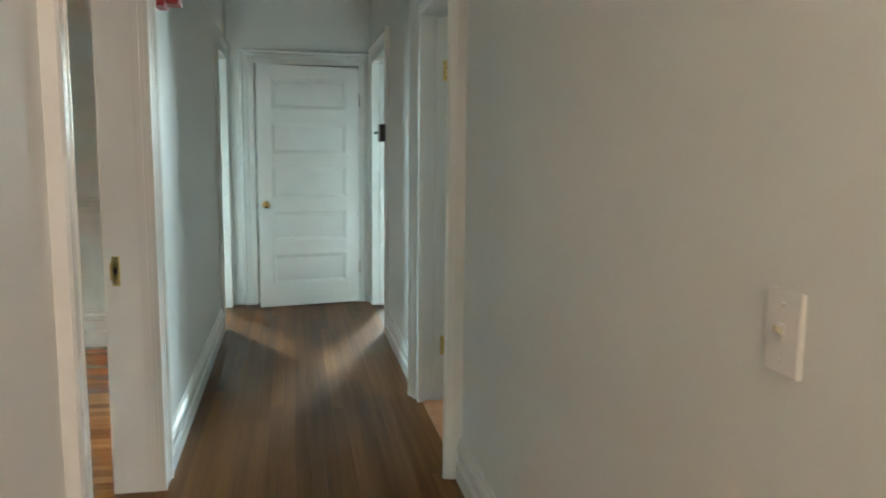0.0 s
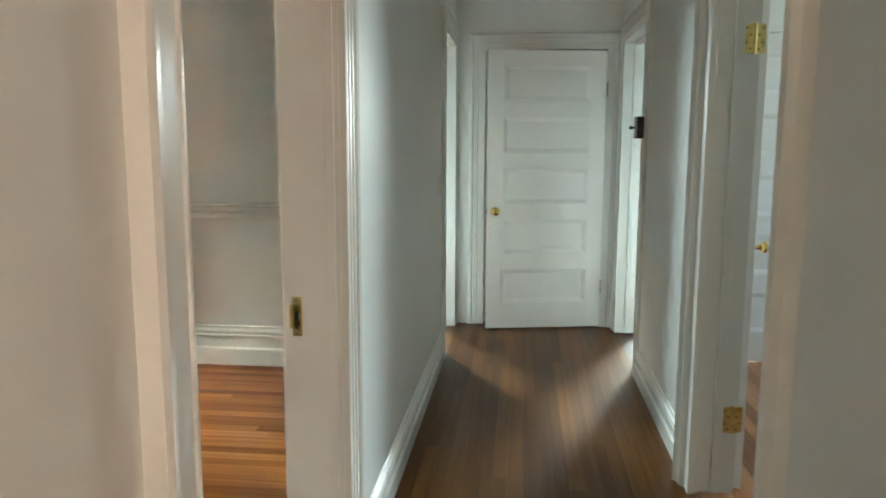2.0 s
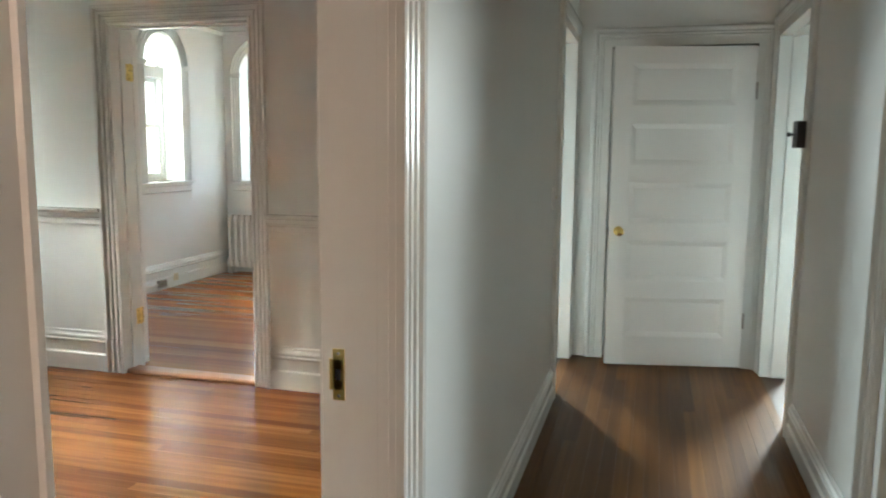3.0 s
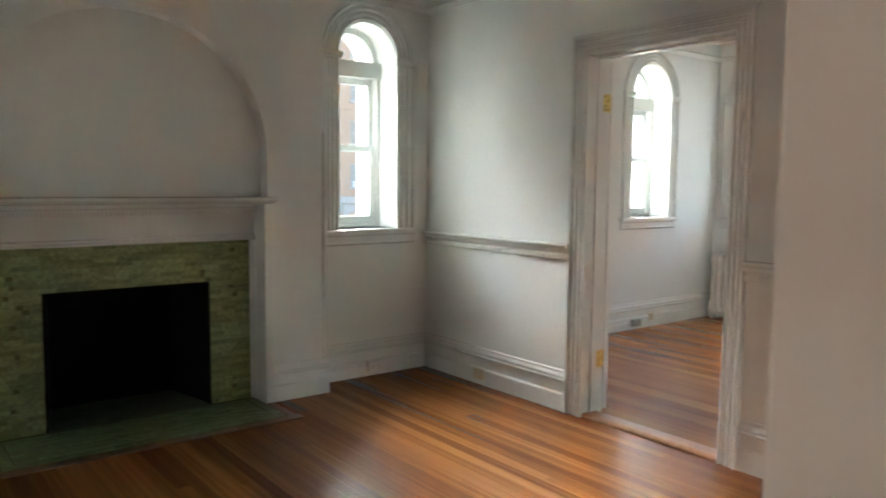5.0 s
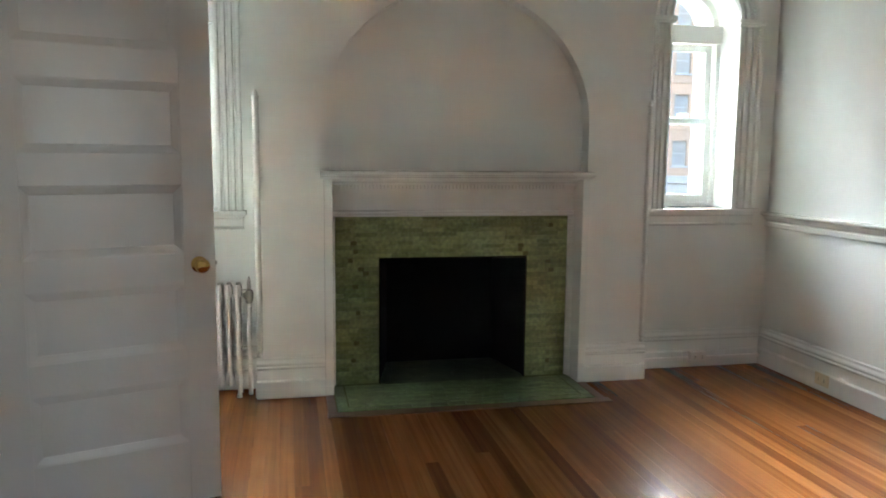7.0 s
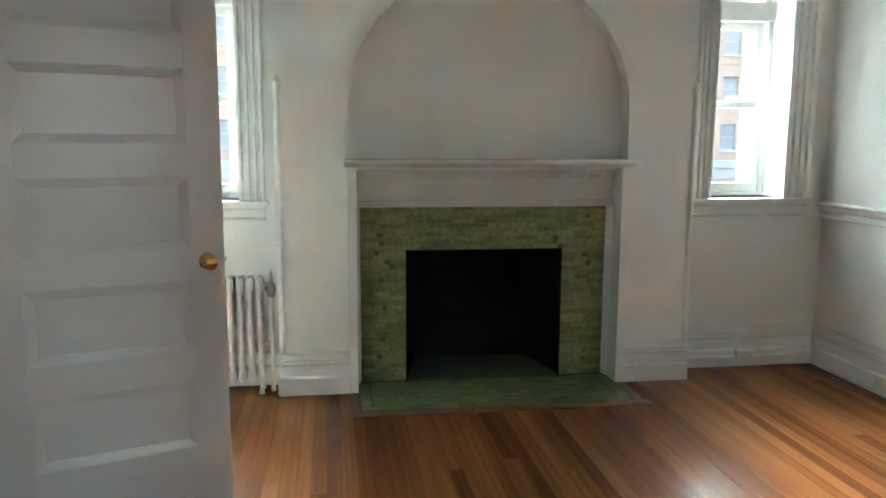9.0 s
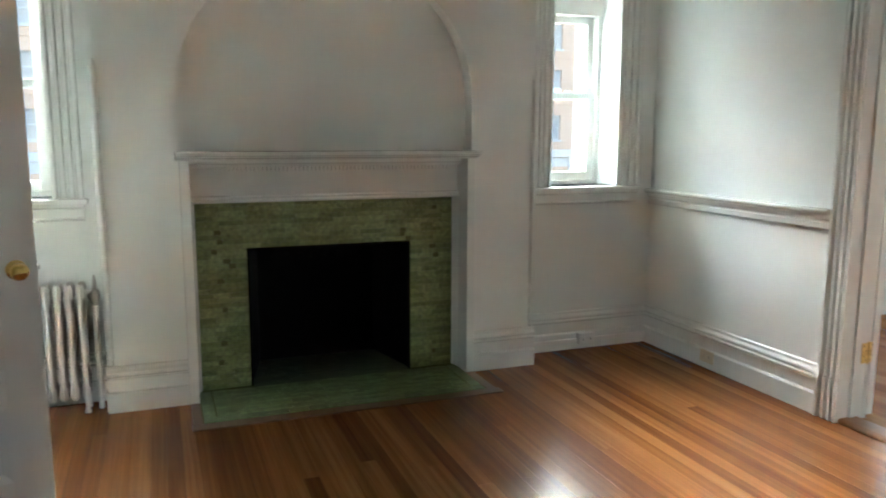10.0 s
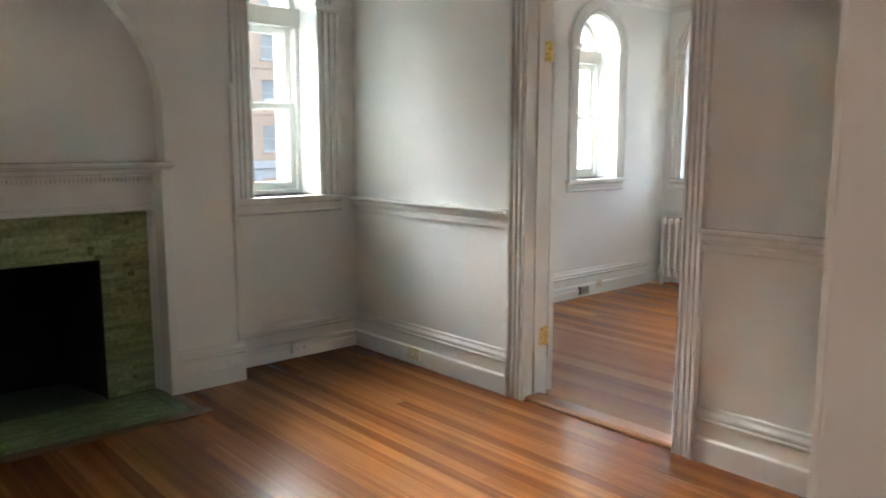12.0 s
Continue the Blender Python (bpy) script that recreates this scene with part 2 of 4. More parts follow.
# glow of the extra hall lamp, added to lift the dim hall walls
HALLFILL = bpy.data.materials.new("hall_fill_glass")
HALLFILL.use_nodes = True
hb = HALLFILL.node_tree.nodes["Principled BSDF"]
hb.inputs["Base Color"].default_value = (0.9, 0.87, 0.8, 1)
hb.inputs["Emission Color"].default_value = (1.0, 0.62, 0.42, 1)
hb.inputs["Emission Strength"].default_value = 3.3

LAMPGLOW = bpy.data.materials.new("lamp_glass")
LAMPGLOW.use_nodes = True
lb = LAMPGLOW.node_tree.nodes["Principled BSDF"]
lb.inputs["Base Color"].default_value = (0.9, 0.85, 0.75, 1)
lb.inputs["Emission Color"].default_value = (1.0, 0.60, 0.46, 1)
lb.inputs["Emission Strength"].default_value = LAMP_GLOW


# ---------------- mesh helpers ----------------
def link(name, bm, material, parent=None, label="", smooth=False):
    bmesh.ops.recalc_face_normals(bm, faces=bm.faces)
    me = bpy.data.meshes.new(name)
    bm.to_mesh(me)
    bm.free()
    me.materials.append(material)
    if smooth:
        me.polygons.foreach_set("use_smooth", [True] * len(me.polygons))
        me.set_sharp_from_angle(angle=radians(35))
    ob = new(name, me)
    if parent:
        ob.parent = parent
    if label:
        ob["label"] = label
    return ob


def part(name, bm, material, parent, label="", smooth=False):
    return link(name, bm, material, parent, label, smooth)


def empty(name, place=(0, 0, 0), turn=0.0):
    ob = new(name)
    ob.empty_display_size = 0.1
    ob.matrix_world = pose(*place, 0, 0, turn)
    return ob


def box(bm, a, b, bevel=0.0):
    """An upright box between two corners, optionally with bevelled edges."""
    lo, hi = [min(p, q) for p, q in zip(a, b)], [max(p, q) for p, q in zip(a, b)]
    vs = [bm.verts.new((x, y, z)) for x in (lo[0], hi[0]) for y in (lo[1], hi[1]) for z in (lo[2], hi[2])]
    fs = [bm.faces.new([vs[i] for i in f]) for f in
          ((0, 1, 3, 2), (4, 6, 7, 5), (0, 4, 5, 1), (2, 3, 7, 6), (0, 2, 6, 4), (1, 5, 7, 3))]
    if bevel:
        es = list({e for f in fs for e in f.edges})
        bmesh.ops.bevel(bm, geom=es, offset=bevel, segments=2, affect="EDGES", profile=0.6)
    return bm


def hexa(bm, p):
    """A prism from eight points: four of one face, then four of the opposite one."""
    vs = [bm.verts.new(q) for q in p]
    for f in ((0, 1, 2, 3), (7, 6, 5, 4), (0, 4, 5, 1), (1, 5, 6, 2), (2, 6, 7, 3), (3, 7, 4, 0)):
        bm.faces.new([vs[i] for i in f])


def cyl(bm, p, q, r, n=16, r2=None):
    """A rod or cone from p to q."""
    p, q = Vector(p), Vector(q)
    d = (q - p).normalized()
    u = d.orthogonal().normalized()
    v = d.cross(u)
    r2 = r if r2 is None else r2
    rings = [[bm.verts.new(c + (u * math.cos(2 * math.pi * i / n) + v * math.sin(2 * math.pi * i / n)) * k) for i in range(n)]
             for c, k in ((p, r), (q, r2))]
    for i in range(n):
        bm.faces.new((rings[0][i], rings[0][(i + 1) % n], rings[1][(i + 1) % n], rings[1][i]))
    bm.faces.new(rings[0][::-1])
    bm.faces.new(rings[1])


def lathe(bm, base, axis, outline, n=20):
    """Turns an outline of (radius, distance along the axis) round the axis."""
    base, d = Vector(base), Vector(axis).normalized()
    u = d.orthogonal().normalized()
    v = d.cross(u)
    rings = []
    for r, h in outline:
        rings.append([bm.verts.new(base + d * h + (u * math.cos(2 * math.pi * i / n) + v * math.sin(2 * math.pi * i / n)) * max(r, 0.0004))
                      for i in range(n)])
    for a, b in zip(rings, rings[1:]):
        for i in range(n):
            bm.faces.new((a[i], a[(i + 1) % n], b[(i + 1) % n], b[i]))
    bm.faces.new(rings[0][::-1])
    bm.faces.new(rings[-1])


def sweep(bm, p0, p1, prof, A, B, s0=0.0, s1=0.0):
    """Runs a closed outline of (a, b) along p0 to p1; a lies along A, b along B; s0, s1 mitre the ends."""
    p0, p1, A, B = Vector(p0), Vector(p1), Vector(A), Vector(B)
    d = (p1 - p0).normalized()
    r0 = [bm.verts.new(p0 + A * a + B * b + d * (s0 * a)) for a, b in prof]
    r1 = [bm.verts.new(p1 + A * a + B * b + d * (s1 * a)) for a, b in prof]
    n = len(prof)
    for i in range(n):
        bm.faces.new((r0[i], r0[(i + 1) % n], r1[(i + 1) % n], r1[i]))
    bm.faces.new(r0[::-1])
    bm.faces.new(r1)


def arc_sweep(bm, centre, U, V, N, radius, prof, a0=0.0, a1=math.pi, n=28):
    """Runs an outline of (radial, out) round an arc in the plane of U and V; N points out of the wall."""
    C, U, V, N = Vector(centre), Vector(U), Vector(V), Vector(N)
    rings = []
    for i in range(n + 1):
        t = a0 + (a1 - a0) * i / n
        d = U * math.cos(t) + V * math.sin(t)
        rings.append([bm.verts.new(C + d * (radius + a) + N * b) for a, b in prof])
    m = len(prof)
    for r, s in zip(rings, rings[1:]):
        for i in range(m):
            bm.faces.new((r[i], r[(i + 1) % m], s[(i + 1) % m], s[i]))
    bm.faces.new(rings[0][::-1])
    bm.faces.new(rings[-1])


def wall_mesh(axis, f0, f1, u0, u1, z0, z1, holes):
    """A wall between the faces f0 and f1, from u0 to u1, with holes (ua, ub, za, zb, rise): rise is the height of the arch over zb."""
    bm = bmesh.new()
    cuts = {u0, u1}
    for ua, ub, za, zb, rise in holes:
        cuts |= {ua, ub}
        if rise:
            cuts |= {(ua + ub) / 2 - (ub - ua) / 2 * math.cos(math.pi * i / 28) for i in range(1, 28)}
    cuts = sorted(c for c in cuts if u0 <= c <= u1)

    def top(h, u):
        ua, ub, za, zb, rise = h
        k = (u - (ua + ub) / 2) / ((ub - ua) / 2)
        return zb + (rise * math.sqrt(max(0, 1 - k * k)) if rise else 0)

    def block(a, b, za, zb, zc, zd):
        if axis == "x":
            q = [(f0, a, za), (f0, b, zb), (f0, b, zd), (f0, a, zc), (f1, a, za), (f1, b, zb), (f1, b, zd), (f1, a, zc)]
        else:
            q = [(a, f0, za), (b, f0, zb), (b, f0, zd), (a, f0, zc), (a, f1, za), (b, f1, zb), (b, f1, zd), (a, f1, zc)]
        hexa(bm, q)

    for a, b in zip(cuts, cuts[1:]):
        mid = (a + b) / 2
        here = sorted([h for h in holes if h[0] < mid < h[1]], key=lambda h: h[2])
        if not here:
            block(a, b, z0, z0, z1, z1)
            continue
        low_a = low_b = z0
        for h in here:
            if h[2] > z0 + 1e-6:
                block(a, b, low_a, low_b, h[2], h[2])
            low_a, low_b = top(h, a), top(h, b)
        block(a, b, low_a, low_b, z1, z1)
    bmesh.ops.remove_doubles(bm, verts=bm.verts, dist=1e-5)
    return bm


def structure(ob, label, category):
    return tagged(ob, label, category, kind="structure")


# outlines: (out from the wall, up)
def base_prof(h, d=0.028):
    """Tall baseboard: a plain plinth, a set-back board and a moulded cap of two beads."""
    return [(0, 0), (d, 0), (d, h * 0.40), (d * 0.92, h * 0.42), (d * 0.60, h * 0.44), (d * 0.52, h * 0.455), (d * 0.52, h * 0.70), (d * 0.60, h * 0.715),
            (d * 0.95, h * 0.74), (d * 0.95, h * 0.77), (d * 0.66, h * 0.785), (d * 0.66, h * 0.81), (d * 0.85, h * 0.83), (d * 0.80, h * 0.87), (d * 0.46, h * 0.92),
            (d * 0.40, h * 0.94), (d * 0.40, h * 0.98), (d * 0.2, h), (0, h)]


RAIL_PROF = [(0, -0.10), (0.013, -0.10), (0.018, -0.094), (0.018, -0.070), (0.010, -0.064), (0.010, -0.057), (0.022, -0.050), (0.027, -0.040), (0.031, -0.031),
             (0.031, -0.027), (0.045, -0.022), (0.053, -0.014), (0.053, -0.005), (0.046, 0.0), (0, 0.0)]
PICT_PROF = [(0, -0.04), (0.012, -0.035), (0.022, -0.018), (0.03, -0.012), (0.03, 0.0), (0.016, 0.006), (0, 0.0)]
# casing: (across from the opening outwards, out of the wall)
CASE_W = 0.165


def case_prof(w, d=0.028):
    """Fluted casing: three flat bands between grooves, and a raised back band."""
    return [(0, 0), (0, d * .80), (w * .04, d * .95), (w * .14, d * .95), (w * .18, d * .42), (w * .25, d * .42), (w * .29, d * .92), (w * .42, d * .92),
            (w * .46, d * .40), (w * .53, d * .40), (w * .57, d * .95), (w * .69, d * .95), (w * .73, d * .50), (w * .79, d * .58), (w * .83, d * 1.15),
            (w * .93, d * 1.30), (w, d * 1.15), (w, 0)]


def hall_prof(w, d=0.024):
    """Plainer casing: a flat board with a moulded outer edge."""
    return [(0, 0), (0, d * .5), (w * .42, d * .5), (w * .45, d * .66), (w * .51, d * .78), (w * .56, d * .6), (w * .61, d * .84), (w * .66, d * .9), (w * .71, d * .62),
            (w * .77, d * .98), (w * .86, d * 1.15), (w * .95, d), (w, d * .6), (w, 0)]


def flat_prof(w, d):
    """Casing with a broad flat board between an inner bead and a raised back band."""
    return [(0, 0), (0, d * .80), (w * .03, d * .95), (w * .10, d * .95), (w * .13, d * .82), (w * .64, d * .82), (w * .68, d * 1.0), (w * .76, d * 1.25),
            (w * .90, d * 1.3), (w, d * 1.1), (w, 0)]


def run(name, segs, prof, label, category="baseboard", material=None):
    """A moulding along several straight stretches (p0, p1, out): one thing, a part a stretch."""
    e = structure(empty(name), label, category)
    for p0, p1, out in segs:
        bm = bmesh.new()
        sweep(bm, p0, p1, prof, out, (0, 0, 1))
        part("length", bm, material or TRIM, e)
    return e


def door_casing(name, axis, face, out, u0, u1, head, label, w=CASE_W, plinth=True, d=0.026, d_low=None, w_high=None):
    """Moulded casing round a doorway in the wall face; out is +1 or -1 along the wall's normal."""
    e = structure(empty(name), label, "door casing")
    prof = case_prof(w, d) if plinth else hall_prof(w, d)
    N = (out, 0, 0) if axis == "x" else (0, out, 0)
    U = (0, 1, 0) if axis == "x" else (1, 0, 0)

    def at(u, z):
        return (face, u, z) if axis == "x" else (u, face, z)
    zb = 0.21 if plinth else 0.0
    w_low, p_low, p_high = w, hall_prof(w, d_low) if d_low else prof, case_prof(w_high, d) if w_high else prof
    for u, s in ((u0, -1), (u1, 1)):
        w = (w_high or w_low) if s > 0 else w_low
        bm = bmesh.new()
        sweep(bm, at(u, zb), at(u, head), p_low if s < 0 else p_high, Vector(U) * s, N, 0, w_low / w)
        part("upright", bm, TRIM, e)
        if plinth:
            bm = bmesh.new()
            sweep(bm, at(u + s * -0.001, 0), at(u + s * -0.001, zb), case_prof(w + 0.005, d * 1.22), Vector(U) * s, N)
            part("plinth_block", bm, TRIM, e)
    bm = bmesh.new()
    sweep(bm, at(u0, head), at(u1, head), prof, (0, 0, 1), N, -1, 1)
    part("head", bm, TRIM, e)
    return e


def jamb(name, axis, f0, f1, u0, u1, head, label, t=0.02):
    """Lining of a doorway, with a stop bead."""
    e = structure(empty(name), label, "door frame")

    def bx(ua, ub, za, zb, fa=f0, fb=f1):
        bm = bmesh.new()
        if axis == "x":
            box(bm, (fa, ua, za), (fb, ub, zb), 0.0015)
        else:
            box(bm, (ua, fa, za), (ub, fb, zb), 0.0015)
        return bm
    part("side", bx(u0 - t, u0, 0, head), TRIM, e)
    part("side", bx(u1, u1 + t, 0, head), TRIM, e)
    part("head", bx(u0 - t, u1 + t, head, head + t), TRIM, e)
    m = (f0 + f1) / 2
    part("stop", bx(u0, u0 + 0.011, 0, head, m - 0.018, m + 0.018), TRIM, e)
    part("stop", bx(u1 - 0.011, u1, 0, head, m - 0.018, m + 0.018), TRIM, e)
    part("stop", bx(u0 + 0.011, u1 - 0.011, head - 0.011, head, m - 0.018, m + 0.018), TRIM, e)
    return e


def hinge(parent, z, place, leaf_a, leaf_b, h=0.1, material=None):
    """A butt hinge: two leaves with screws and a knuckle. leaf_a and leaf_b: directions in plan."""
    material = material or BRASS
    hg = empty("hinge")
    hg.parent = parent
    p = Vector((place[0], place[1], z))
    for d in (leaf_a, leaf_b):
        d = Vector((d[0], d[1], 0)).normalized()
        nrm = Vector((-d.y, d.x, 0))
        bm = bmesh.new()
        q = [p + d * a + nrm * b + Vector((0, 0, c)) for c in (-h / 2, h / 2) for a, b in ((0.004, -0.002), (0.042, -0.002), (0.042, 0.002), (0.004, 0.002))]
        hexa(bm, q)
        part("hinge_leaf", bm, material, hg)
        bm = bmesh.new()
        for a, c in ((0.016, -0.036), (0.031, -0.014), (0.016, 0.012), (0.031, 0.036)):
            o = p + d * a + Vector((0, 0, c * h / 0.1))
            cyl(bm, o - nrm * 0.003, o + nrm * 0.003, 0.0042, 8)
        part("screws", bm, SCREW, hg, "dark brass screws")
    bm = bmesh.new()
    lathe(bm, p - Vector((0, 0, h / 2 + 0.006)), (0, 0, 1), [(0.003, 0), (0.006, 0.003), (0.006, h + 0.009), (0.003, h + 0.012)], 12)
    part("knuckle", bm, material, hg, smooth=True)
    return hg


def panel_door(name, place, turn, w, label, h=2.03, knob_z=0.9, knob_far=True, hinges=None, flip=1, knob_mat=None, low_rail=0.19, high_rail=0.105):
    """Five-panel painted door. The empty stands at the hinge; the leaf runs along local +x."""
    t = 0.036
    e = tagged(empty(name), label, "door")
    st, top_r, mid_r, bot_r = 0.115, high_rail, 0.115, low_rail
    ph = (h - top_r - bot_r - 4 * mid_r) / 5
    bm = bmesh.new()
    z0 = 0.01
    for a, b in ((0.0, st), (w - st, w)):
        box(bm, (a, -t / 2, z0), (b, t / 2, z0 + h), 0.002)
    z = z0
    rails = [bot_r, mid_r, mid_r, mid_r, mid_r, top_r]
    spots = []
    for i, r in enumerate(rails):
        box(bm, (st, -t / 2, z), (w - st, t / 2, z + r), 0.0015)
        z += r
        if i < 5:
            spots.append((z, z + ph))
            z += ph
    part("frame", bm, DOORP, e)
    for a, b in spots:
        bm = bmesh.new()
        box(bm, (st - 0.002, -0.007, a - 0.002), (w - st + 0.002, 0.007, b + 0.002))
        part("panel", bm, DOORP, e)
        for s in (-1, 1):
            bm = bmesh.new()
            pr = [(0, 0), (0, 0.0105), (0.006, 0.0095), (0.028, 0.0022), (0.030, 0)]
            y = s * 0.007
            for p, q, A in (((st, y, a), (w - st, y, a), (0, 0, 1)), ((st, y, b), (w - st, y, b), (0, 0, -1))):
                sweep(bm, p, q, pr, A, (0, s, 0), 1, -1)
            for p, q, A in (((st, y, a), (st, y, b), (1, 0, 0)), ((w - st, y, a), (w - st, y, b), (-1, 0, 0))):
                sweep(bm, p, q, pr, A, (0, s, 0), 1, -1)
            part("panel_bead", bm, DOORP, e)
    kx = w - 0.06
    for s in (-1, 1):
        k = empty("knob")
        k.parent = e
        bm = bmesh.new()
        lathe(bm, (kx, s * t / 2, knob_z), (0, s, 0), [(0.031, 0), (0.031, 0.003), (0.026, 0.006), (0.012, 0.008)])
        part("rose", bm, knob_mat or BRASS_P, k, smooth=True)
        bm = bmesh.new()
        lathe(bm, (kx, s * t / 2, knob_z), (0, s, 0), [(0.011, 0.006), (0.011, 0.026), (0.020, 0.032), (0.027, 0.042), (0.0285, 0.051), (0.025, 0.060), (0.015, 0.066), (0.0, 0.067)])
        part("grip", bm, knob_mat or BRASS_P, k, smooth=True)
    bm = bmesh.new()
    box(bm, (w - 0.0005, -0.012, knob_z - 0.028), (w + 0.0015, 0.012, knob_z + 0.028))
    box(bm, (w, -0.006, knob_z - 0.008), (w + 0.010, 0.006, knob_z + 0.008), 0.002)
    part("latch", bm, STEEL, e)
    for hz, hm in (hinges or ()):
        bm = bmesh.new()
        y = flip * (t / 2 + 0.004)
        lathe(bm, (-0.004, y, hz - 0.052), (0, 0, 1), [(0.002, 0), (0.0065, 0.003), (0.0065, 0.101), (0.002, 0.104)], 12)
        box(bm, (-0.003, flip * (t / 2 - 0.03), hz - 0.048), (-0.0005, flip * (t / 2 + 0.002), hz + 0.048))
        part("hinge", bm, hm, e, smooth=True)
    e.matrix_world = pose(*place, 0, 0, turn)
    return e


def floorboards(parent, axis, u0, u1, v0, v1, width, material, as_parts, seed, top=0.0):
    """Strip flooring; boards lie along axis from u0 to u1, rows from v0 to v1."""
    rng = random.Random(seed)
    joined = None if as_parts else bmesh.new()
    v = v0
    meshes = {}
    while v < v1 - 0.004:
        w = min(width, v1 - v)
        u = u0 - rng.uniform(0, 2.6)
        while u < u1:
            ln = rng.choice((1.8, 2.4, 3.0, 3.6, 4.2))
            a, b = max(u, u0), min(u + ln, u1)
            u += ln
            if b - a < 0.02:
                continue
            dz = rng.uniform(-0.0004, 0.0004)
            if as_parts:
                key = (round(b - a, 3), round(w, 4))
                if key not in meshes:
                    bm = bmesh.new()
                    L2, w2, g = (b - a) / 2 - 0.0002, w / 2 - 0.0002, 0.0001
                    top_p = [(-L2 + g, -w2 + g), (L2 - g, -w2 + g), (L2 - g, w2 - g), (-L2 + g, w2 - g)]
                    low_p = [(-L2, -w2), (L2, -w2), (L2, w2), (-L2, w2)]
                    f = (lambda p, z: (p[0], p[1], z)) if axis == "x" else (lambda p, z: (p[1], p[0], z))
                    T = [bm.verts.new(f(p, 0)) for p in top_p]
                    M = [bm.verts.new(f(p, -0.0006)) for p in low_p]
                    B = [bm.verts.new(f(p, -0.014)) for p in low_p]
                    bm.faces.new(T)
                    for r, s in ((T, M), (M, B)):
                        for i in range(4):
                            bm.faces.new((r[i], r[(i + 1) % 4], s[(i + 1) % 4], s[i]))
                    bmesh.ops.recalc_face_normals(bm, faces=bm.faces)
                    me = bpy.data.meshes.new("floorboard")
                    bm.to_mesh(me)
                    bm.free()
                    me.materials.append(material)
                    meshes[key] = me
                ob = new("floorboard", meshes[key])
                ob.parent = parent
                c = ((a + b) / 2, v + w / 2)
                ob.location = (c[0], c[1], top + dz) if axis == "x" else (c[1], c[0], top + dz)
            else:
                if axis == "x":
                    box(joined, (a + 0.0002, v + 0.0002, top - 0.014), (b - 0.0002, v + w - 0.0002, top + dz))
                else:
                    box(joined, (v + 0.0005, a + 0.0004, top - 0.014), (v + w - 0.0005, b - 0.0004, top + dz))
        v += width
    if joined:
        ob = part("boards", joined, material, parent)
        ob["kind"] = "stuff"


# ---------------- plan ----------------
W, W_OUT, S, N, N2, NN = -4.42, -4.95, 1.19, 5.32, 5.47, 9.07
E_LIV, HL_NEAR, HL, HR, R_IN = -0.43, -0.30, -0.258, 0.955, 1.105
H_HALL, H_ROOM, END = 2.62, 2.80, 6.57
D_LIV = (1.998, 2.935, 2.10)       # hall to living room: from, to, head
D_MID = (-2.859, -1.953, 2.10)     # living room to front room
D_R0 = (-0.75, 0.15, 2.05)         # hall to the lamp-lit side room
D_R1 = (2.985, 3.814, 2.05)        # hall to bedroom
D_L2, D_R2 = (5.72, 6.46, 2.08), (5.47, 6.40, 2.08)
D_END = (-0.035, 0.845, 2.06)
D_S = (-3.50, -2.722, 2.085)
WIN0, WIN1, WIN2, WIN3 = (1.587, 0.2325, 1.045, 2.2275), (4.8025, 0.2325, 1.045, 2.2275), (7.955, 0.288, 1.06, 2.205), (-3.93, 0.288, 1.03, 2.205)

WIN4, WIN5 = (-2.1, 0.288, 1.03, 2.205), (2.25, 0.288, 1.03, 2.205)


def hole(d, t=0.02):
    return (d[0] - t, d[1] + t, 0.0, d[2] + t, 0)


def whole(w):
    return (w[0] - w[1], w[0] + w[1], w[2], w[3], w[1])


def wall(name, axis, f0, f1, u0, u1, z1, holes, label):
    return structure(link(name, wall_mesh(axis, f0, f1, u0, u1, 0.0, z1, holes), WALL), label, "wall")


FB = (2.732, 3.639, 0.763)
wall("wall_west", "x", W_OUT, W, -2.2, NN, H_ROOM, [whole(WIN0), (FB[0], FB[1], 0, FB[2], 0), whole(WIN1), whole(WIN2)], "white painted plaster outside wall with arched windows")
wall("wall_south", "y", 1.04, S, W, HL_NEAR, H_ROOM, [hole(D_S)], "white painted plaster wall with an open door")
wall("wall_middle", "y", N, N2, W, E_LIV, H_ROOM, [hole(D_MID)], "white painted plaster wall with a cased doorway")
wall("wall_north", "y", NN, NN + 0.3, W_OUT, 3.75, H_ROOM, [whole(WIN3), whole(WIN4), whole(WIN5)], "white painted plaster outside wall with an arched window")
wall("wall_hall_near", "x", E_LIV, HL_NEAR, -2.2, D_LIV[1] + 0.02, H_ROOM, [hole(D_LIV), ], "white painted plaster hall wall beside the doorway")
wall("wall_hall_left", "x", E_LIV, HL, D_LIV[1] + 0.02, NN, H_ROOM, [hole(D_L2)], "white painted plaster hall wall")
wall("wall_hall_right", "x", HR, R_IN, -2.2, NN, H_ROOM, [hole(D_R0), hole(D_R1), hole(D_R2)], "white painted plaster hall wall with a light switch")
wall("wall_end", "y", END, END + 0.15, HL, HR, H_ROOM, [hole(D_END)], "white painted plaster wall at the end of the hall")
wall("wall_closet", "y", 7.5, 7.6, HL, HR, H_ROOM, [], "white painted plaster wall behind the hall door")
wall("wall_back", "y", -2.35, -2.2, W_OUT, 3.75, H_ROOM, [], "white painted plaster wall")
wall("wall_east", "x", 3.6, 3.75, -2.2, NN, H_ROOM, [(4.1, 4.95, 1.05, 2.5, 0)], "white painted plaster outside wall with windows")
# unseen partition, added so the pendant's warm light stays out of the bedroom
wall("wall_light_stop", "y", 0.85, 0.97, R_IN, 3.6, H_ROOM, [], "unseen white plaster wall added to keep lamplight out of the bedroom")
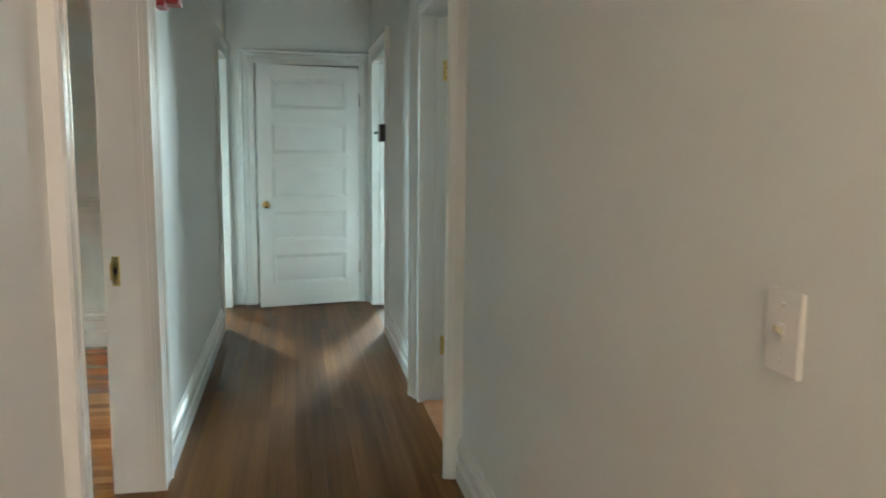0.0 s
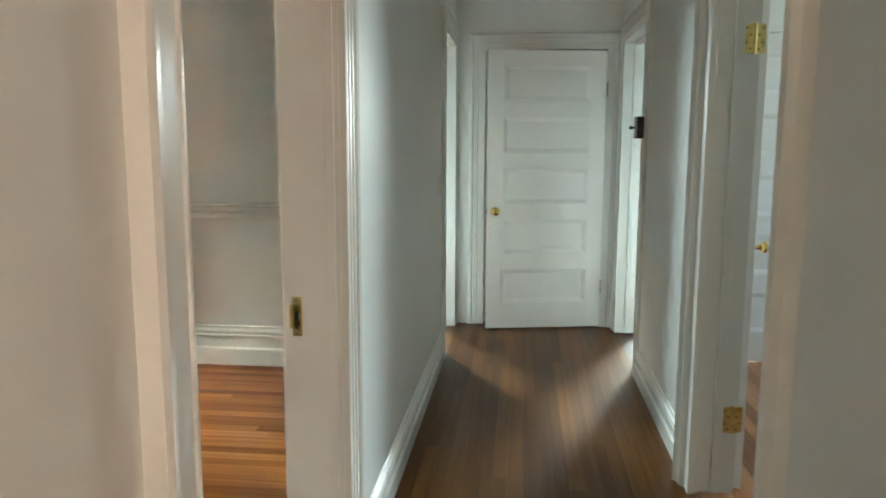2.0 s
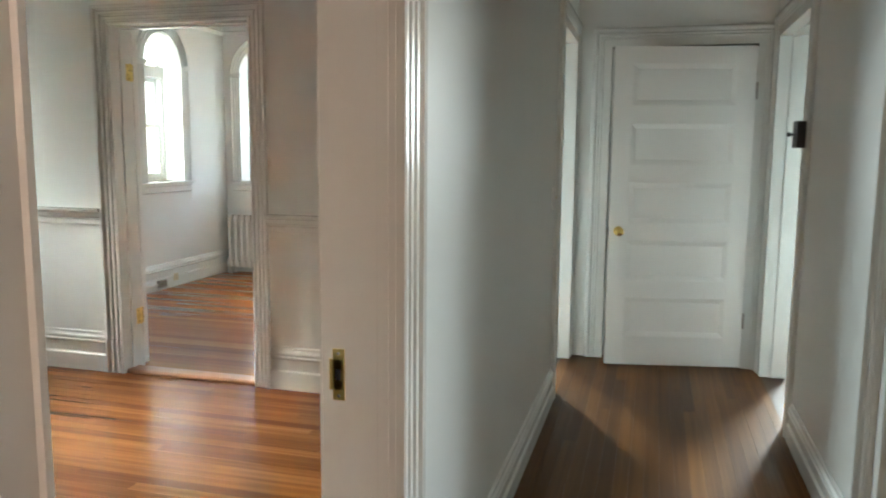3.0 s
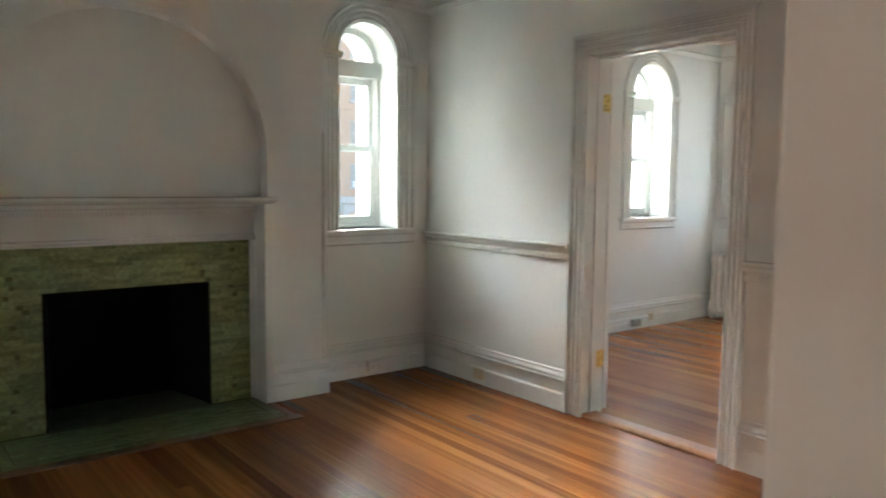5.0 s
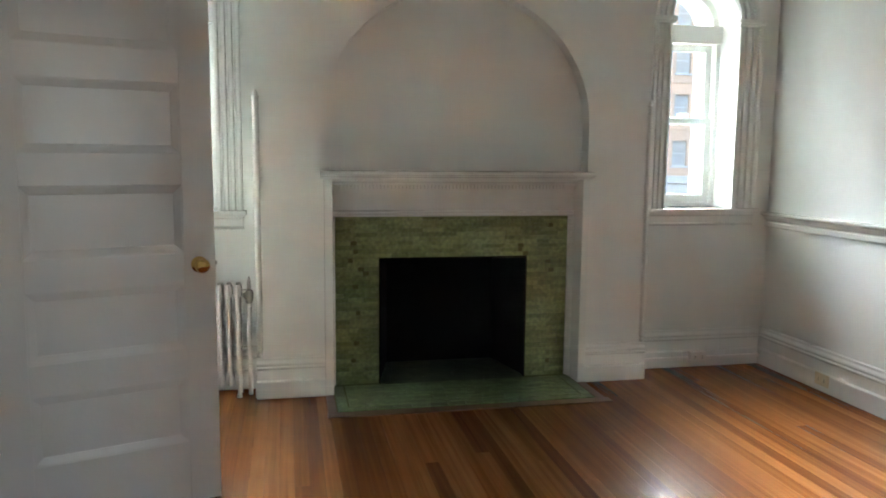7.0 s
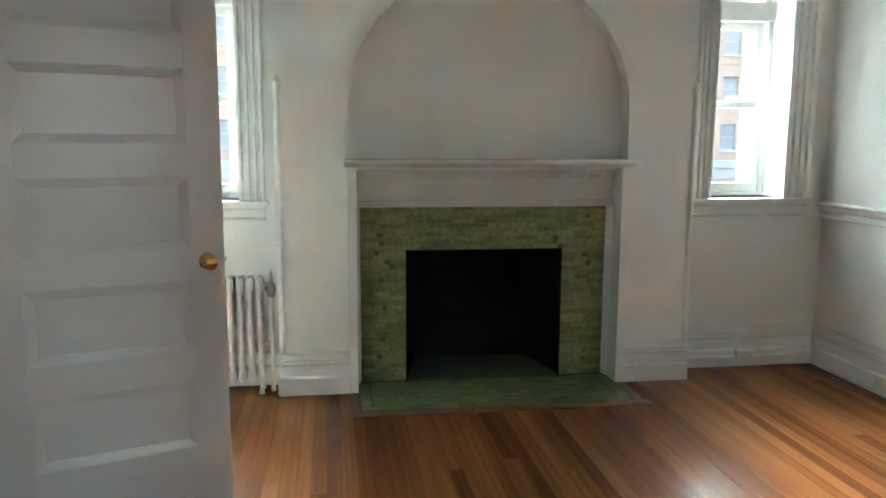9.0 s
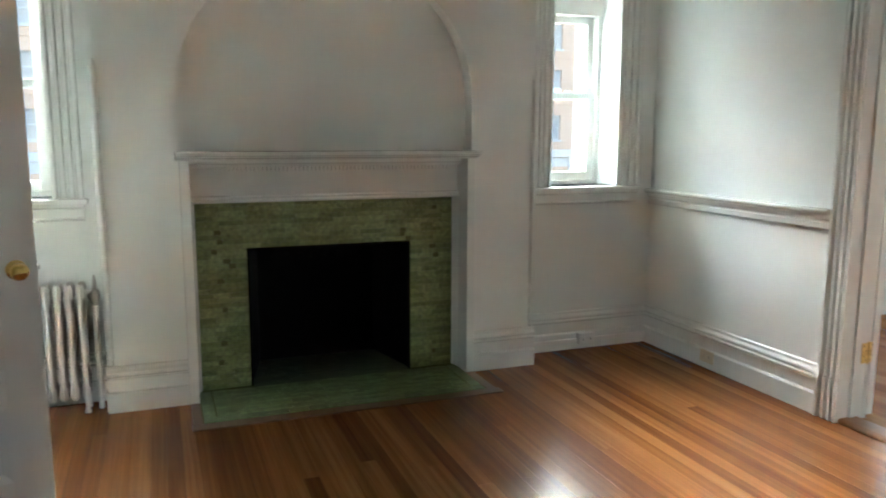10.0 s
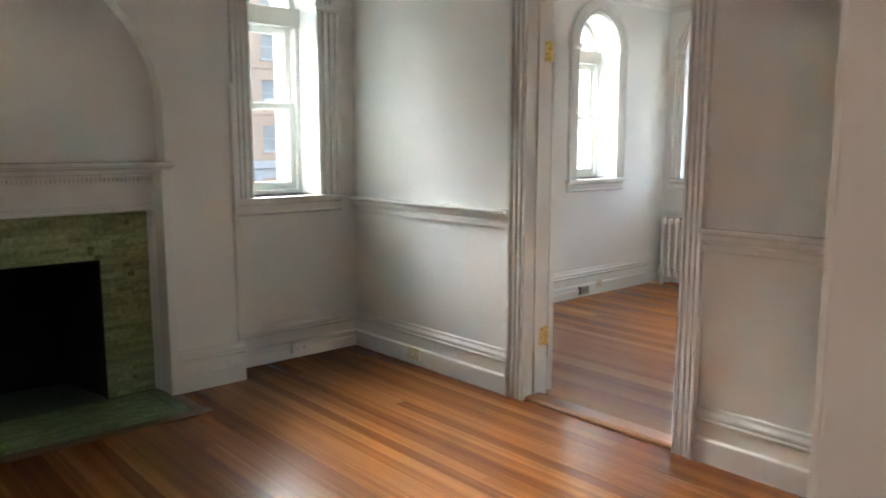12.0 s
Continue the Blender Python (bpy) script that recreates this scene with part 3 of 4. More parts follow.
wall("wall_bedroom", "y", 5.74, 5.86, 1.42, 3.6, H_ROOM, [(1.13 + 0.3, 1.95, 0.0, 2.06, 0)], "white painted plaster wall with a panelled door")
wall("wall_jog", "x", 1.30, 1.42, 5.23, 5.86, H_ROOM, [], "white painted plaster wall")
wall("wall_jog_side", "y", 5.23, 5.35, R_IN, 1.30, H_ROOM, [], "white painted plaster wall")


def slab(name, a, b, material, label, category):
    bm = bmesh.new()
    box(bm, a, b)
    return structure(link(name, bm, material), label, category)


slab("ceiling_living", (W, S, H_ROOM), (E_LIV, N, H_ROOM + 0.12), CEIL, "white painted plaster ceiling", "ceiling")
slab("ceiling_south", (W, -2.2, H_ROOM), (E_LIV, 1.04, H_ROOM + 0.12), CEIL, "white painted plaster ceiling", "ceiling")
slab("ceiling_front", (W, N2, H_ROOM), (E_LIV, NN, H_ROOM + 0.12), CEIL, "white painted plaster ceiling", "ceiling")
slab("ceiling_hall", (HL_NEAR, -2.2, H_HALL), (HR, END, H_HALL + 0.1), CEIL, "white painted plaster hall ceiling", "ceiling")
slab("ceiling_east", (R_IN, -2.2, H_ROOM), (3.6, NN, H_ROOM + 0.12), CEIL, "white painted plaster ceiling", "ceiling")
slab("roof_slab", (W_OUT, -2.35, H_ROOM + 0.125), (3.75, NN + 0.3, H_ROOM + 0.3), CEIL, "plain slab over the rooms", "ceiling")
floor_living = slab("floor_living", (W, S - 0.15, -0.2), (E_LIV, N + 0.02, -0.015), BORDER, "glossy reddish-brown strip wood floor with long boards", "floor")
slab("floor_south", (W, -2.2, -0.2), (E_LIV, 1.038, -0.001), BORDER, "dark brown wood floor", "floor")
floor_front = slab("floor_front", (W, N + 0.13, -0.2), (E_LIV, NN, -0.015), BORDER, "orange-brown varnished strip wood floor", "floor")
floor_hall = slab("floor_hall", (HL_NEAR, -2.2, -0.2), (HR, END + 0.15, -0.015), BORDER, "dark brown worn strip wood hall floor", "floor")
floor_east = slab("floor_east", (R_IN - 0.15, -2.2, -0.2), (3.6, NN, -0.015), BORDER, "brown varnished strip wood floor", "floor")
slab("floor_slab", (W_OUT, -2.35, -0.45), (3.75, NN + 0.3, -0.205), PAVE, "concrete floor slab under the rooms", "floor")
slab("wall_storey_below", (W_OUT, -2.35, -4.0), (3.75, NN + 0.3, -0.455), BRICK_FAR, "plain brick storey under the rooms", "wall")

# ---------------- mouldings ----------------
BP = base_prof(0.25)
HB = base_prof(0.18, 0.024)
run("baseboard_living", [
    ((W, N, 0), (D_MID[0] - 0.122, N, 0), (0, -1, 0)), ((D_MID[1] + 0.103, N, 0), (E_LIV, N, 0), (0, -1, 0)),
    ((W, S, 0), (D_S[0] - 0.13, S, 0), (0, 1, 0)), ((D_S[1] + 0.13, S, 0), (E_LIV, S, 0), (0, 1, 0)),
    ((W, S + 0.02, 0), (W, 2.045, 0), (1, 0, 0)), ((W, 4.345, 0), (W, N - 0.02, 0), (1, 0, 0)),
    ((E_LIV, S + 0.02, 0), (E_LIV, D_LIV[0] - 0.14, 0), (-1, 0, 0)), ((E_LIV, D_LIV[1] + 0.14, 0), (E_LIV, N - 0.02, 0), (-1, 0, 0)),
], BP, "tall stepped white painted baseboard")
run("baseboard_front", [
    ((W, N2 + 0.02, 0), (W, NN - 0.02, 0), (1, 0, 0)), ((W, NN, 0), (E_LIV, NN, 0), (0, -1, 0)),
    ((E_LIV, N2 + 0.02, 0), (E_LIV, D_L2[0] - 0.16, 0), (-1, 0, 0)), ((E_LIV, D_L2[1] + 0.16, 0), (E_LIV, NN - 0.02, 0), (-1, 0, 0)),
    ((D_MID[1] + 0.17, N2, 0), (E_LIV, N2, 0), (0, 1, 0)), ((W, N2, 0), (D_MID[0] - 0.17, N2, 0), (0, 1, 0)),
], BP, "tall stepped white painted baseboard")
run("baseboard_hall", [
    ((HL, D_LIV[1] + 0.155, 0), (HL, D_L2[0] - 0.14, 0), (1, 0, 0)),
    ((HL_NEAR, -2.2, 0), (HL_NEAR, D_LIV[0] - 0.14, 0), (1, 0, 0)),
    ((HR, -2.2, 0), (HR, D_R0[0] - 0.15, 0), (-1, 0, 0)), ((HR, D_R0[1] + 0.15, 0), (HR, D_R1[0] - 0.15, 0), (-1, 0, 0)), ((HR, D_R1[1] + 0.15, 0), (HR, D_R2[0] - 0.15, 0), (-1, 0, 0)),
], HB, "white painted stepped hall baseboard")
run("chair_rail", [
    ((W, N, 1.02), (D_MID[0] - 0.118, N, 1.02), (0, -1, 0)), ((D_MID[1] + 0.098, N, 1.02), (E_LIV, N, 1.02), (0, -1, 0)),
    ((W, S, 1.02), (D_S[0] - 0.13, S, 1.02), (0, 1, 0)), ((D_S[1] + 0.13, S, 1.02), (E_LIV, S, 1.02), (0, 1, 0)),
    ((E_LIV, S + 0.05, 1.02), (E_LIV, D_LIV[0] - 0.14, 1.02), (-1, 0, 0)), ((E_LIV, D_LIV[1] + 0.14, 1.02), (E_LIV, N - 0.05, 1.02), (-1, 0, 0)),
], RAIL_PROF, "white painted moulded chair rail", "chair rail")
run("picture_rail", [
    ((W, N2, 2.67), (W, NN, 2.67), (1, 0, 0)), ((W, NN, 2.67), (E_LIV, NN, 2.67), (0, -1, 0)),
    ((W, 4.345, 2.63), (W, N, 2.63), (1, 0, 0)), ((W, N, 2.63), (E_LIV, N, 2.63), (0, -1, 0)), ((W, S, 2.63), (W, 2.045, 2.63), (1, 0, 0)),
    ((-4.21, 2.045, 2.63), (-4.21, 4.345, 2.63), (1, 0, 0)),
], PICT_PROF, "white painted picture rail under the ceiling", "picture rail")

# ---------------- doorways ----------------


def casing_far(name, label):
    e = structure(empty(name), label, "door casing")
    pr = case_prof(0.135, 0.023)
    bm = bmesh.new()
    sweep(bm, (HL, D_LIV[1], 0.0), (HL, D_LIV[1], D_LIV[2]), pr, (0, 1, 0), (1, 0, 0), 0, 1)
    part("upright", bm, TRIM, e)
    w2 = 0.13
    bm = bmesh.new()
    sweep(bm, (HL_NEAR, D_LIV[0], 0.0), (HL_NEAR, D_LIV[0], D_LIV[2]), flat_prof(w2, 0.034), (0, -1, 0), (1, 0, 0), 0, 1)
    part("upright", bm, TRIM, e)
    bm = bmesh.new()
    sweep(bm, (HL_NEAR, D_LIV[0], D_LIV[2]), (HL_NEAR, D_LIV[1] + 0.02, D_LIV[2]), flat_prof(w2, 0.034), (0, 0, 1), (1, 0, 0), -1, 0)
    part("head", bm, TRIM, e)
    bm = bmesh.new()
    sweep(bm, (E_LIV, D_LIV[1], 0.0), (E_LIV, D_LIV[1], D_LIV[2]), hall_prof(0.13, 0.011), (0, 1, 0), (-1, 0, 0), 0, 1)
    part("upright", bm, TRIM, e)
    bm = bmesh.new()
    sweep(bm, (E_LIV, D_LIV[0], 0.0), (E_LIV, D_LIV[0], D_LIV[2]), hall_prof(0.13, 0.011), (0, -1, 0), (-1, 0, 0), 0, 1)
    part("upright", bm, TRIM, e)
    bm = bmesh.new()
    sweep(bm, (E_LIV, D_LIV[0], D_LIV[2]), (E_LIV, D_LIV[1], D_LIV[2]), hall_prof(0.13, 0.011), (0, 0, 1), (-1, 0, 0), -1, 1)
    part("head", bm, TRIM, e)
    return e


casing_far("door_1_casing", "glossy white moulded casing of the living room doorway")


def lining(name, axis, f0, f1, d, label):
    return jamb(name, axis, f0, f1, d[0], d[1], d[2], label)


def lining_living():
    """Lining of the living room doorway, deeper on its far side where the hall wall is thicker."""
    e = structure(empty("door_1_frame"), "glossy white lining of the living room doorway", "door frame")
    for a, b in (((E_LIV, D_LIV[0] - 0.02, 0), (HL_NEAR, D_LIV[0], D_LIV[2])), ((E_LIV, D_LIV[1], 0), (HL, D_LIV[1] + 0.02, D_LIV[2]))):
        bm = bmesh.new()
        box(bm, a, b, 0.0015)
        part("side", bm, TRIM, e)
    bm = bmesh.new()
    box(bm, (E_LIV, D_LIV[0] - 0.02, D_LIV[2]), (HL_NEAR, D_LIV[1] + 0.02, D_LIV[2] + 0.02), 0.0015)
    part("head", bm, TRIM, e)
    bm = bmesh.new()
    box(bm, (-0.300, D_LIV[1] - 0.004, 0), (-0.274, D_LIV[1], D_LIV[2] - 0.011), 0.0015)
    part("stop", bm, TRIM, e)
    return e


lining_living()
strike = tagged(empty("strike_plate"), "brass strike plate on the white door jamb", "strike plate")
bm = bmesh.new()
box(bm, (-0.412, D_LIV[1] - 0.003, 0.863), (-0.382, D_LIV[1] + 0.0005, 0.933), 0.001)
box(bm, (-0.404, D_LIV[1] - 0.003, 0.840), (-0.376, D_LIV[1] + 0.0005, 0.956), 0.001)
part("plate", bm, BRASS, strike)
bm = bmesh.new()
box(bm, (-0.397, D_LIV[1] - 0.0038, 0.885), (-0.385, D_LIV[1] - 0.002, 0.911), 0.003)
part("latch_hole", bm, DARKHOLE, strike)
for z in (0.850, 0.946):
    bm = bmesh.new()
    lathe(bm, (-0.39, D_LIV[1] - 0.002, z), (0, -1, 0), [(0.004, 0), (0.004, 0.0015), (0.002, 0.0025)], 10)
    part("screw", bm, STEEL, strike)

door_casing("door_2_casing", "y", N, -1, D_MID[0], D_MID[1], D_MID[2], "white fluted casing of the front room doorway", w=0.118, w_high=0.098)
door_casing("door_2_casing_back", "y", N2, 1, D_MID[0], D_MID[1], D_MID[2], "white fluted casing of the front room doorway", w=0.118)
mid_frame = lining("door_2_frame", "y", N, N2, D_MID, "white painted lining of the front room doorway")
for z in (0.332, 1.845):
    hinge(mid_frame, z, (D_MID[0] + 0.003, N2 + 0.004), (0, -1), (-0.25, 1))
saddle = structure(empty("threshold"), "worn orange-brown wooden door saddle", "threshold")
bm = bmesh.new()
sweep(bm, (D_MID[0], N - 0.005, 0), (D_MID[1], N - 0.005, 0), [(0, -0.014), (0, 0.008), (0.006, 0.014), (0.022, 0.019), (0.113, 0.019), (0.135, 0.006), (0.135, -0.014)], (0, 1, 0), (0, 0, 1))
part("board", bm, SADDLE, saddle)
panel_door("front_room_door", (D_MID[0] - 0.002, N2 + 0.052, 0.004), 176, 0.86, "white painted five-panel door folded back against the wall", h=2.07, hinges=())

door_casing("door_3_casing", "x", HR, -1, D_R1[0], D_R1[1], D_R1[2], "white moulded casing of the bedroom doorway", w=0.145, plinth=False, d=0.055, d_low=0.066)
door_casing("door_8_casing", "x", HR, -1, D_R0[0], D_R0[1], D_R0[2], "white moulded casing of the side room doorway", w=0.12, plinth=False)
lining("door_8_frame", "x", HR, R_IN, D_R0, "white painted lining of the side room doorway")
r1 = lining("door_3_frame", "x", HR, R_IN, D_R1, "white painted lining of the bedroom doorway")
for z in (0.317, 1.774):
    hinge(r1, z, (R_IN - 0.022, D_R1[1] - 0.006), (-1, 0), (1, 0.3), h=0.105)
panel_door("bedroom_door", (1.125, 3.852, 0.004), 74, 0.80, "white painted five-panel door standing wide open", h=2.01, hinges=())
s3 = structure(empty("threshold"), "worn wooden door saddle of the bedroom doorway", "threshold")
bm = bmesh.new()
sweep(bm, (HR, D_R1[0], 0), (HR, D_R1[1], 0), [(0, -0.014), (0, 0.004), (0.02, 0.012), (0.13, 0.012), (0.15, 0.004), (0.15, -0.014)], (1, 0, 0), (0, 0, 1))
part("board", bm, SADDLE, s3)
door_casing("door_4_casing", "x", HL, 1, D_L2[0], D_L2[1], D_L2[2], "white moulded casing of the far front room doorway", w=0.14, plinth=False)
lining("door_4_frame", "x", E_LIV, HL, D_L2, "white painted lining of the far front room doorway")
door_casing("door_5_casing", "x", HR, -1, D_R2[0], D_R2[1], D_R2[2], "white moulded casing of the far bedroom doorway", w=0.14, plinth=False)
lining("door_5_frame", "x", HR, R_IN, D_R2, "white painted lining of the far bedroom doorway")
door_casing("door_6_casing", "y", END, -1, D_END[0], D_END[1], D_END[2], "white moulded casing of the door at the hall's end", w=0.12, plinth=False)
lining("door_6_frame", "y", END, END + 0.15, D_END, "white painted lining of the door at the hall's end")
panel_door("hall_end_door", (D_END[1] - 0.006, END - 0.02, 0.002), 180 + 11.0, 0.865, "white painted five-panel door standing slightly ajar, brass knob", h=2.03,
           knob_z=0.885, hinges=((0.32, STEEL), (1.77, STEEL)), flip=1)
door_casing("door_7_casing", "y", S, 1, D_S[0], D_S[1], D_S[2], "white moulded casing of the south doorway", w=0.12, plinth=False)
lining("door_7_frame", "y", 1.04, S, D_S, "white painted lining of the south doorway")
panel_door("living_room_door", (-2.715, S + 0.02, 0.002), 109.3, 0.76, "white painted five-panel door standing open, polished brass knob", h=2.05,
           knob_z=0.945, hinges=((0.30, STEEL), (1.05, STEEL), (1.77, STEEL)), flip=-1, low_rail=0.248, high_rail=0.08)
panel_door("closet_door", (1.15, 5.73, 0.002), 0, 0.80, "white painted five-panel closet door, closed, brass knob", h=2.03, knob_z=0.95, hinges=())


# ---------------- windows ----------------
def arched_window(name, axis, face, out, win, cw_a, cw_b, label, depth=0.22, meet=1.61, apron=0.085, ends=0.03):
    uc, r, zs, zp = win
    e = structure(empty(name), label, "window")

    def P(u, d, z):
        return (face + out * d, u, z) if axis == "x" else (u, face + out * d, z)
    U = Vector((0, 1, 0)) if axis == "x" else Vector((1, 0, 0))
    NV = Vector((out, 0, 0)) if axis == "x" else Vector((0, out, 0))
    Z = Vector((0, 0, 1))

    def bx(u0, u1, d0, d1, z0, z1, bev=0.002):
        bm = bmesh.new()
        box(bm, P(u0, d0, z0), P(u1, d1, z1), bev)
        return bm
    for s, cw in ((-1, cw_a), (1, cw_b)):
        bm = bmesh.new()
        sweep(bm, P(uc + s * r, 0, zs), P(uc + s * r, 0, zp - 0.03), case_prof(cw, 0.026), U * s, NV)
        part("pilaster", bm, TRIM, e)
        bm = bmesh.new()
        for k, (dz, o) in enumerate(((0.0, 0.034), (0.014, 0.046), (0.03, 0.04))):
            a, b = sorted((uc + s * (r - 0.012 - 0.004 * k), uc + s * (r + cw + 0.006 + 0.004 * k)))
            box(bm, P(a, 0 if k else 0.0, zp - 0.032 + dz), P(b, o, zp - 0.032 + dz + 0.0155), 0.003)
        part("capital", bm, TRIM, e)
    bm = bmesh.new()
    arc_sweep(bm, P(uc, 0, zp + 0.01), U, Z, NV, r, case_prof(min(cw_a, cw_b), 0.026))
    part("arch_casing", bm, TRIM, e, smooth=True)
    part("window_sill", bx(uc - r - cw_a - ends, uc + r + cw_b + ends * 0.6, -depth, 0.055, zs - 0.026, zs, 0.004), TRIM, e)
    bm = bmesh.new()
    sweep(bm, P(uc - r - cw_a - ends * 0.3, 0, zs - 0.026), P(uc + r + cw_b, 0, zs - 0.026),
          [(0, 0), (0.03, 0), (0.028, -0.015), (0.016, -0.022), (0.016, -apron * 0.75), (0.022, -apron * 0.85), (0.01, -apron), (0, -apron)], NV, Z)
    part("apron", bm, TRIM, e)
    # outer frame of the sashes and the bar under the arch
    zt = zp - 0.115
    part("window_frame", bx(uc - r, uc - r + 0.03, -depth - 0.06, -depth + 0.02, zs, zt), TRIM, e)
    part("window_frame", bx(uc + r - 0.03, uc + r, -depth - 0.06, -depth + 0.02, zs, zt), TRIM, e)
    part("transom", bx(uc - r, uc + r, -depth - 0.06, -depth + 0.035, zt, zp), TRIM, e)
    part("window_frame", bx(uc - r + 0.03, uc + r - 0.03, -depth - 0.06, -depth + 0.02, zs, zs + 0.025), TRIM, e)
    a, b = uc - r + 0.03, uc + r - 0.03
    for nm, d, z0, z1, bot, tp in (("lower_sash", -depth, zs + 0.025, meet + 0.022, 0.055, 0.04), ("upper_sash", -depth - 0.035, meet - 0.022, zt, 0.04, 0.045)):
        bm = bmesh.new()
        st = 0.045
        box(bm, P(a, d - 0.03, z0), P(a + st, d, z1), 0.003)
        box(bm, P(b - st, d - 0.03, z0), P(b, d, z1), 0.003)
        box(bm, P(a + st, d - 0.03, z0), P(b - st, d, z0 + bot), 0.003)
        box(bm, P(a + st, d - 0.03, z1 - tp), P(b - st, d, z1), 0.003)
        sash = part(nm, bm, TRIM, e)
        bm = bmesh.new()
        box(bm, P(a + st, d - 0.018, z0 + bot), P(b - st, d - 0.014, z1 - tp))
        g = part("pane", bm, GLASS, sash)
        g.visible_shadow = False
    bm = bmesh.new()
    box(bm, P(uc - 0.02, -depth, meet + 0.022), P(uc + 0.02, -depth + 0.012, meet + 0.034), 0.002)
    part("sash_lock", bm, WHITE_PL, e)
    bm = bmesh.new()
    arc_sweep(bm, P(uc, -depth - 0.045, zp), U, Z, NV, r, [(0, 0), (-0.04, 0), (-0.046, 0.012), (-0.04, 0.03), (0, 0.03)])
    part("arch_frame", bm, TRIM, e)
    bm = bmesh.new()
    n = 24
    for dd in (-depth - 0.034, -depth - 0.030):
        ring = [bm.verts.new(P(uc + (r - 0.035) * math.cos(math.pi * i / n), dd, zp + (r - 0.035) * math.sin(math.pi * i / n))) for i in range(n + 1)]
        bm.faces.new(ring)
    g = part("arch_pane", bm, GLASS, e)
    g.visible_shadow = False
    return e


arched_window("window_1", "x", W, 1, WIN0, 0.13, 0.14, "narrow arched white sash window beside the chimney breast")
arched_window("window_2", "x", W, 1, WIN1, 0.125, 0.165, "narrow arched white sash window with pilaster casing")
arched_window("window_3", "x", W, 1, WIN2, 0.115, 0.115, "arched white sash window of the front room")
arched_window("window_4", "y", NN, -1, WIN3, 0.115, 0.115, "arched white sash window over a radiator")

arched_window("window_7", "y", NN, -1, WIN4, 0.115, 0.115, "arched white sash window of the front room")
arched_window("window_8", "y", NN, -1, WIN5, 0.115, 0.115, "arched white sash window of the far bedroom")


def plain_window(name, y0, y1, z0, z1, label):
    e = structure(empty(name), label, "window")
    x = 3.68
    bm = bmesh.new()
    for a, b in (((x - 0.03, y0, z0), (x + 0.03, y0 + 0.06, z1)), ((x - 0.03, y1 - 0.06, z0), (x + 0.03, y1, z1)), ((x - 0.03, y0 + 0.06, z0), (x + 0.03, y1 - 0.06, z0 + 0.06)),
                 ((x - 0.03, y0 + 0.06, z1 - 0.06), (x + 0.03, y1 - 0.06, z1)), ((x - 0.03, y0 + 0.06, (z0 + z1) / 2 - 0.025), (x + 0.03, y1 - 0.06, (z0 + z1) / 2 + 0.025))):
        box(bm, a, b, 0.003)
    part("window_frame", bm, TRIM, e)
    bm = bmesh.new()
    box(bm, (3.54, y0 - 0.05, z0 - 0.03), (3.65, y1 + 0.05, z0), 0.004)
    part("window_sill", bm, TRIM, e)
    bm = bmesh.new()
    box(bm, (x - 0.002, y0 + 0.06, z0 + 0.06), (x + 0.002, y1 - 0.06, z1 - 0.06))
    g = part("pane", bm, GLASS, e)
    g.visible_shadow = False


plain_window("window_5", 4.1, 4.95, 1.05, 2.5, "white sash window of the bedroom")

# ---------------- chimney breast and fireplace ----------------
BX, B0, B1 = -4.21, 2.045, 4.345
TX = -4.364
fp = structure(empty("wall_chimney"), "white painted plaster chimney breast with an arched niche", "wall")
part("breast", wall_mesh("x", W, BX, B0, B1, 0.0, H_ROOM, [(2.45, 3.925, 0.0, 1.246, 0), (2.408, 3.958, 1.262, 1.555, 0.742)]), WALL, fp)
bm = bmesh.new()
box(bm, (W, 2.40, 1.27), (-4.315, 3.966, 2.32))
part("niche_back", bm, WALL, fp)
BP2 = base_prof(0.232)
run("baseboard_chimney", [((BX, B0 - 0.02, 0), (BX, 2.405, 0), (1, 0, 0)), ((BX, 3.965, 0), (BX, B1 + 0.02, 0), (1, 0, 0)),
                          ((W + 0.02, B0, 0), (BX, B0, 0), (0, -1, 0)), ((W + 0.02, B1, 0), (BX, B1, 0), (0, 1, 0))], BP2, "white painted stepped baseboard round the chimney breast")
for y in (B0, B1):
    g = tagged(empty("corner_guard", (BX, y, 0)), "white painted turned wooden corner guard on the chimney breast", "corner guard", "corner guards")
    bm = bmesh.new()
    lathe(bm, (0.002, 0, 0.232), (0, 0, 1), [(0.004, 0), (0.012, 0.004), (0.016, 0.016), (0.012, 0.026), (0.012, 0.034), (0.018, 0.04), (0.018, 0.05), (0.0165, 0.056),
                                            (0.0165, 1.43), (0.019, 1.435), (0.019, 1.443), (0.014, 1.449), (0.012, 1.462), (0.004, 1.478)], 16)
    part("rod", bm, TRIM, g, smooth=True)

mantel = tagged(empty("mantelpiece"), "white painted wooden mantelpiece with a dentil frieze", "mantelpiece")
for a, b, inner in ((2.405, 2.452, 1), (3.92, 3.967, -1)):
    bm = bmesh.new()
    box(bm, (TX - 0.02, a, 0.0), (-4.175, b, 1.235), 0.004)
    part("side_post", bm, TRIM, mantel)
    bm = bmesh.new()
    y0 = b if inner > 0 else a
    sweep(bm, (TX - 0.015, y0, 0.0), (TX - 0.015, y0, 1.03), [(0, 0), (0.075, 0), (0.06, 0.008), (0.03, 0.012), (0.015, 0.022), (0, 0.022)], (1, 0, 0), (0, inner, 0))
    part("inner_moulding", bm, TRIM, mantel)
bm = bmesh.new()
box(bm, (W + 0.002, 2.452, 1.016), (-4.33, 3.92, 1.235))
part("frieze", bm, TRIM, mantel)
bm = bmesh.new()
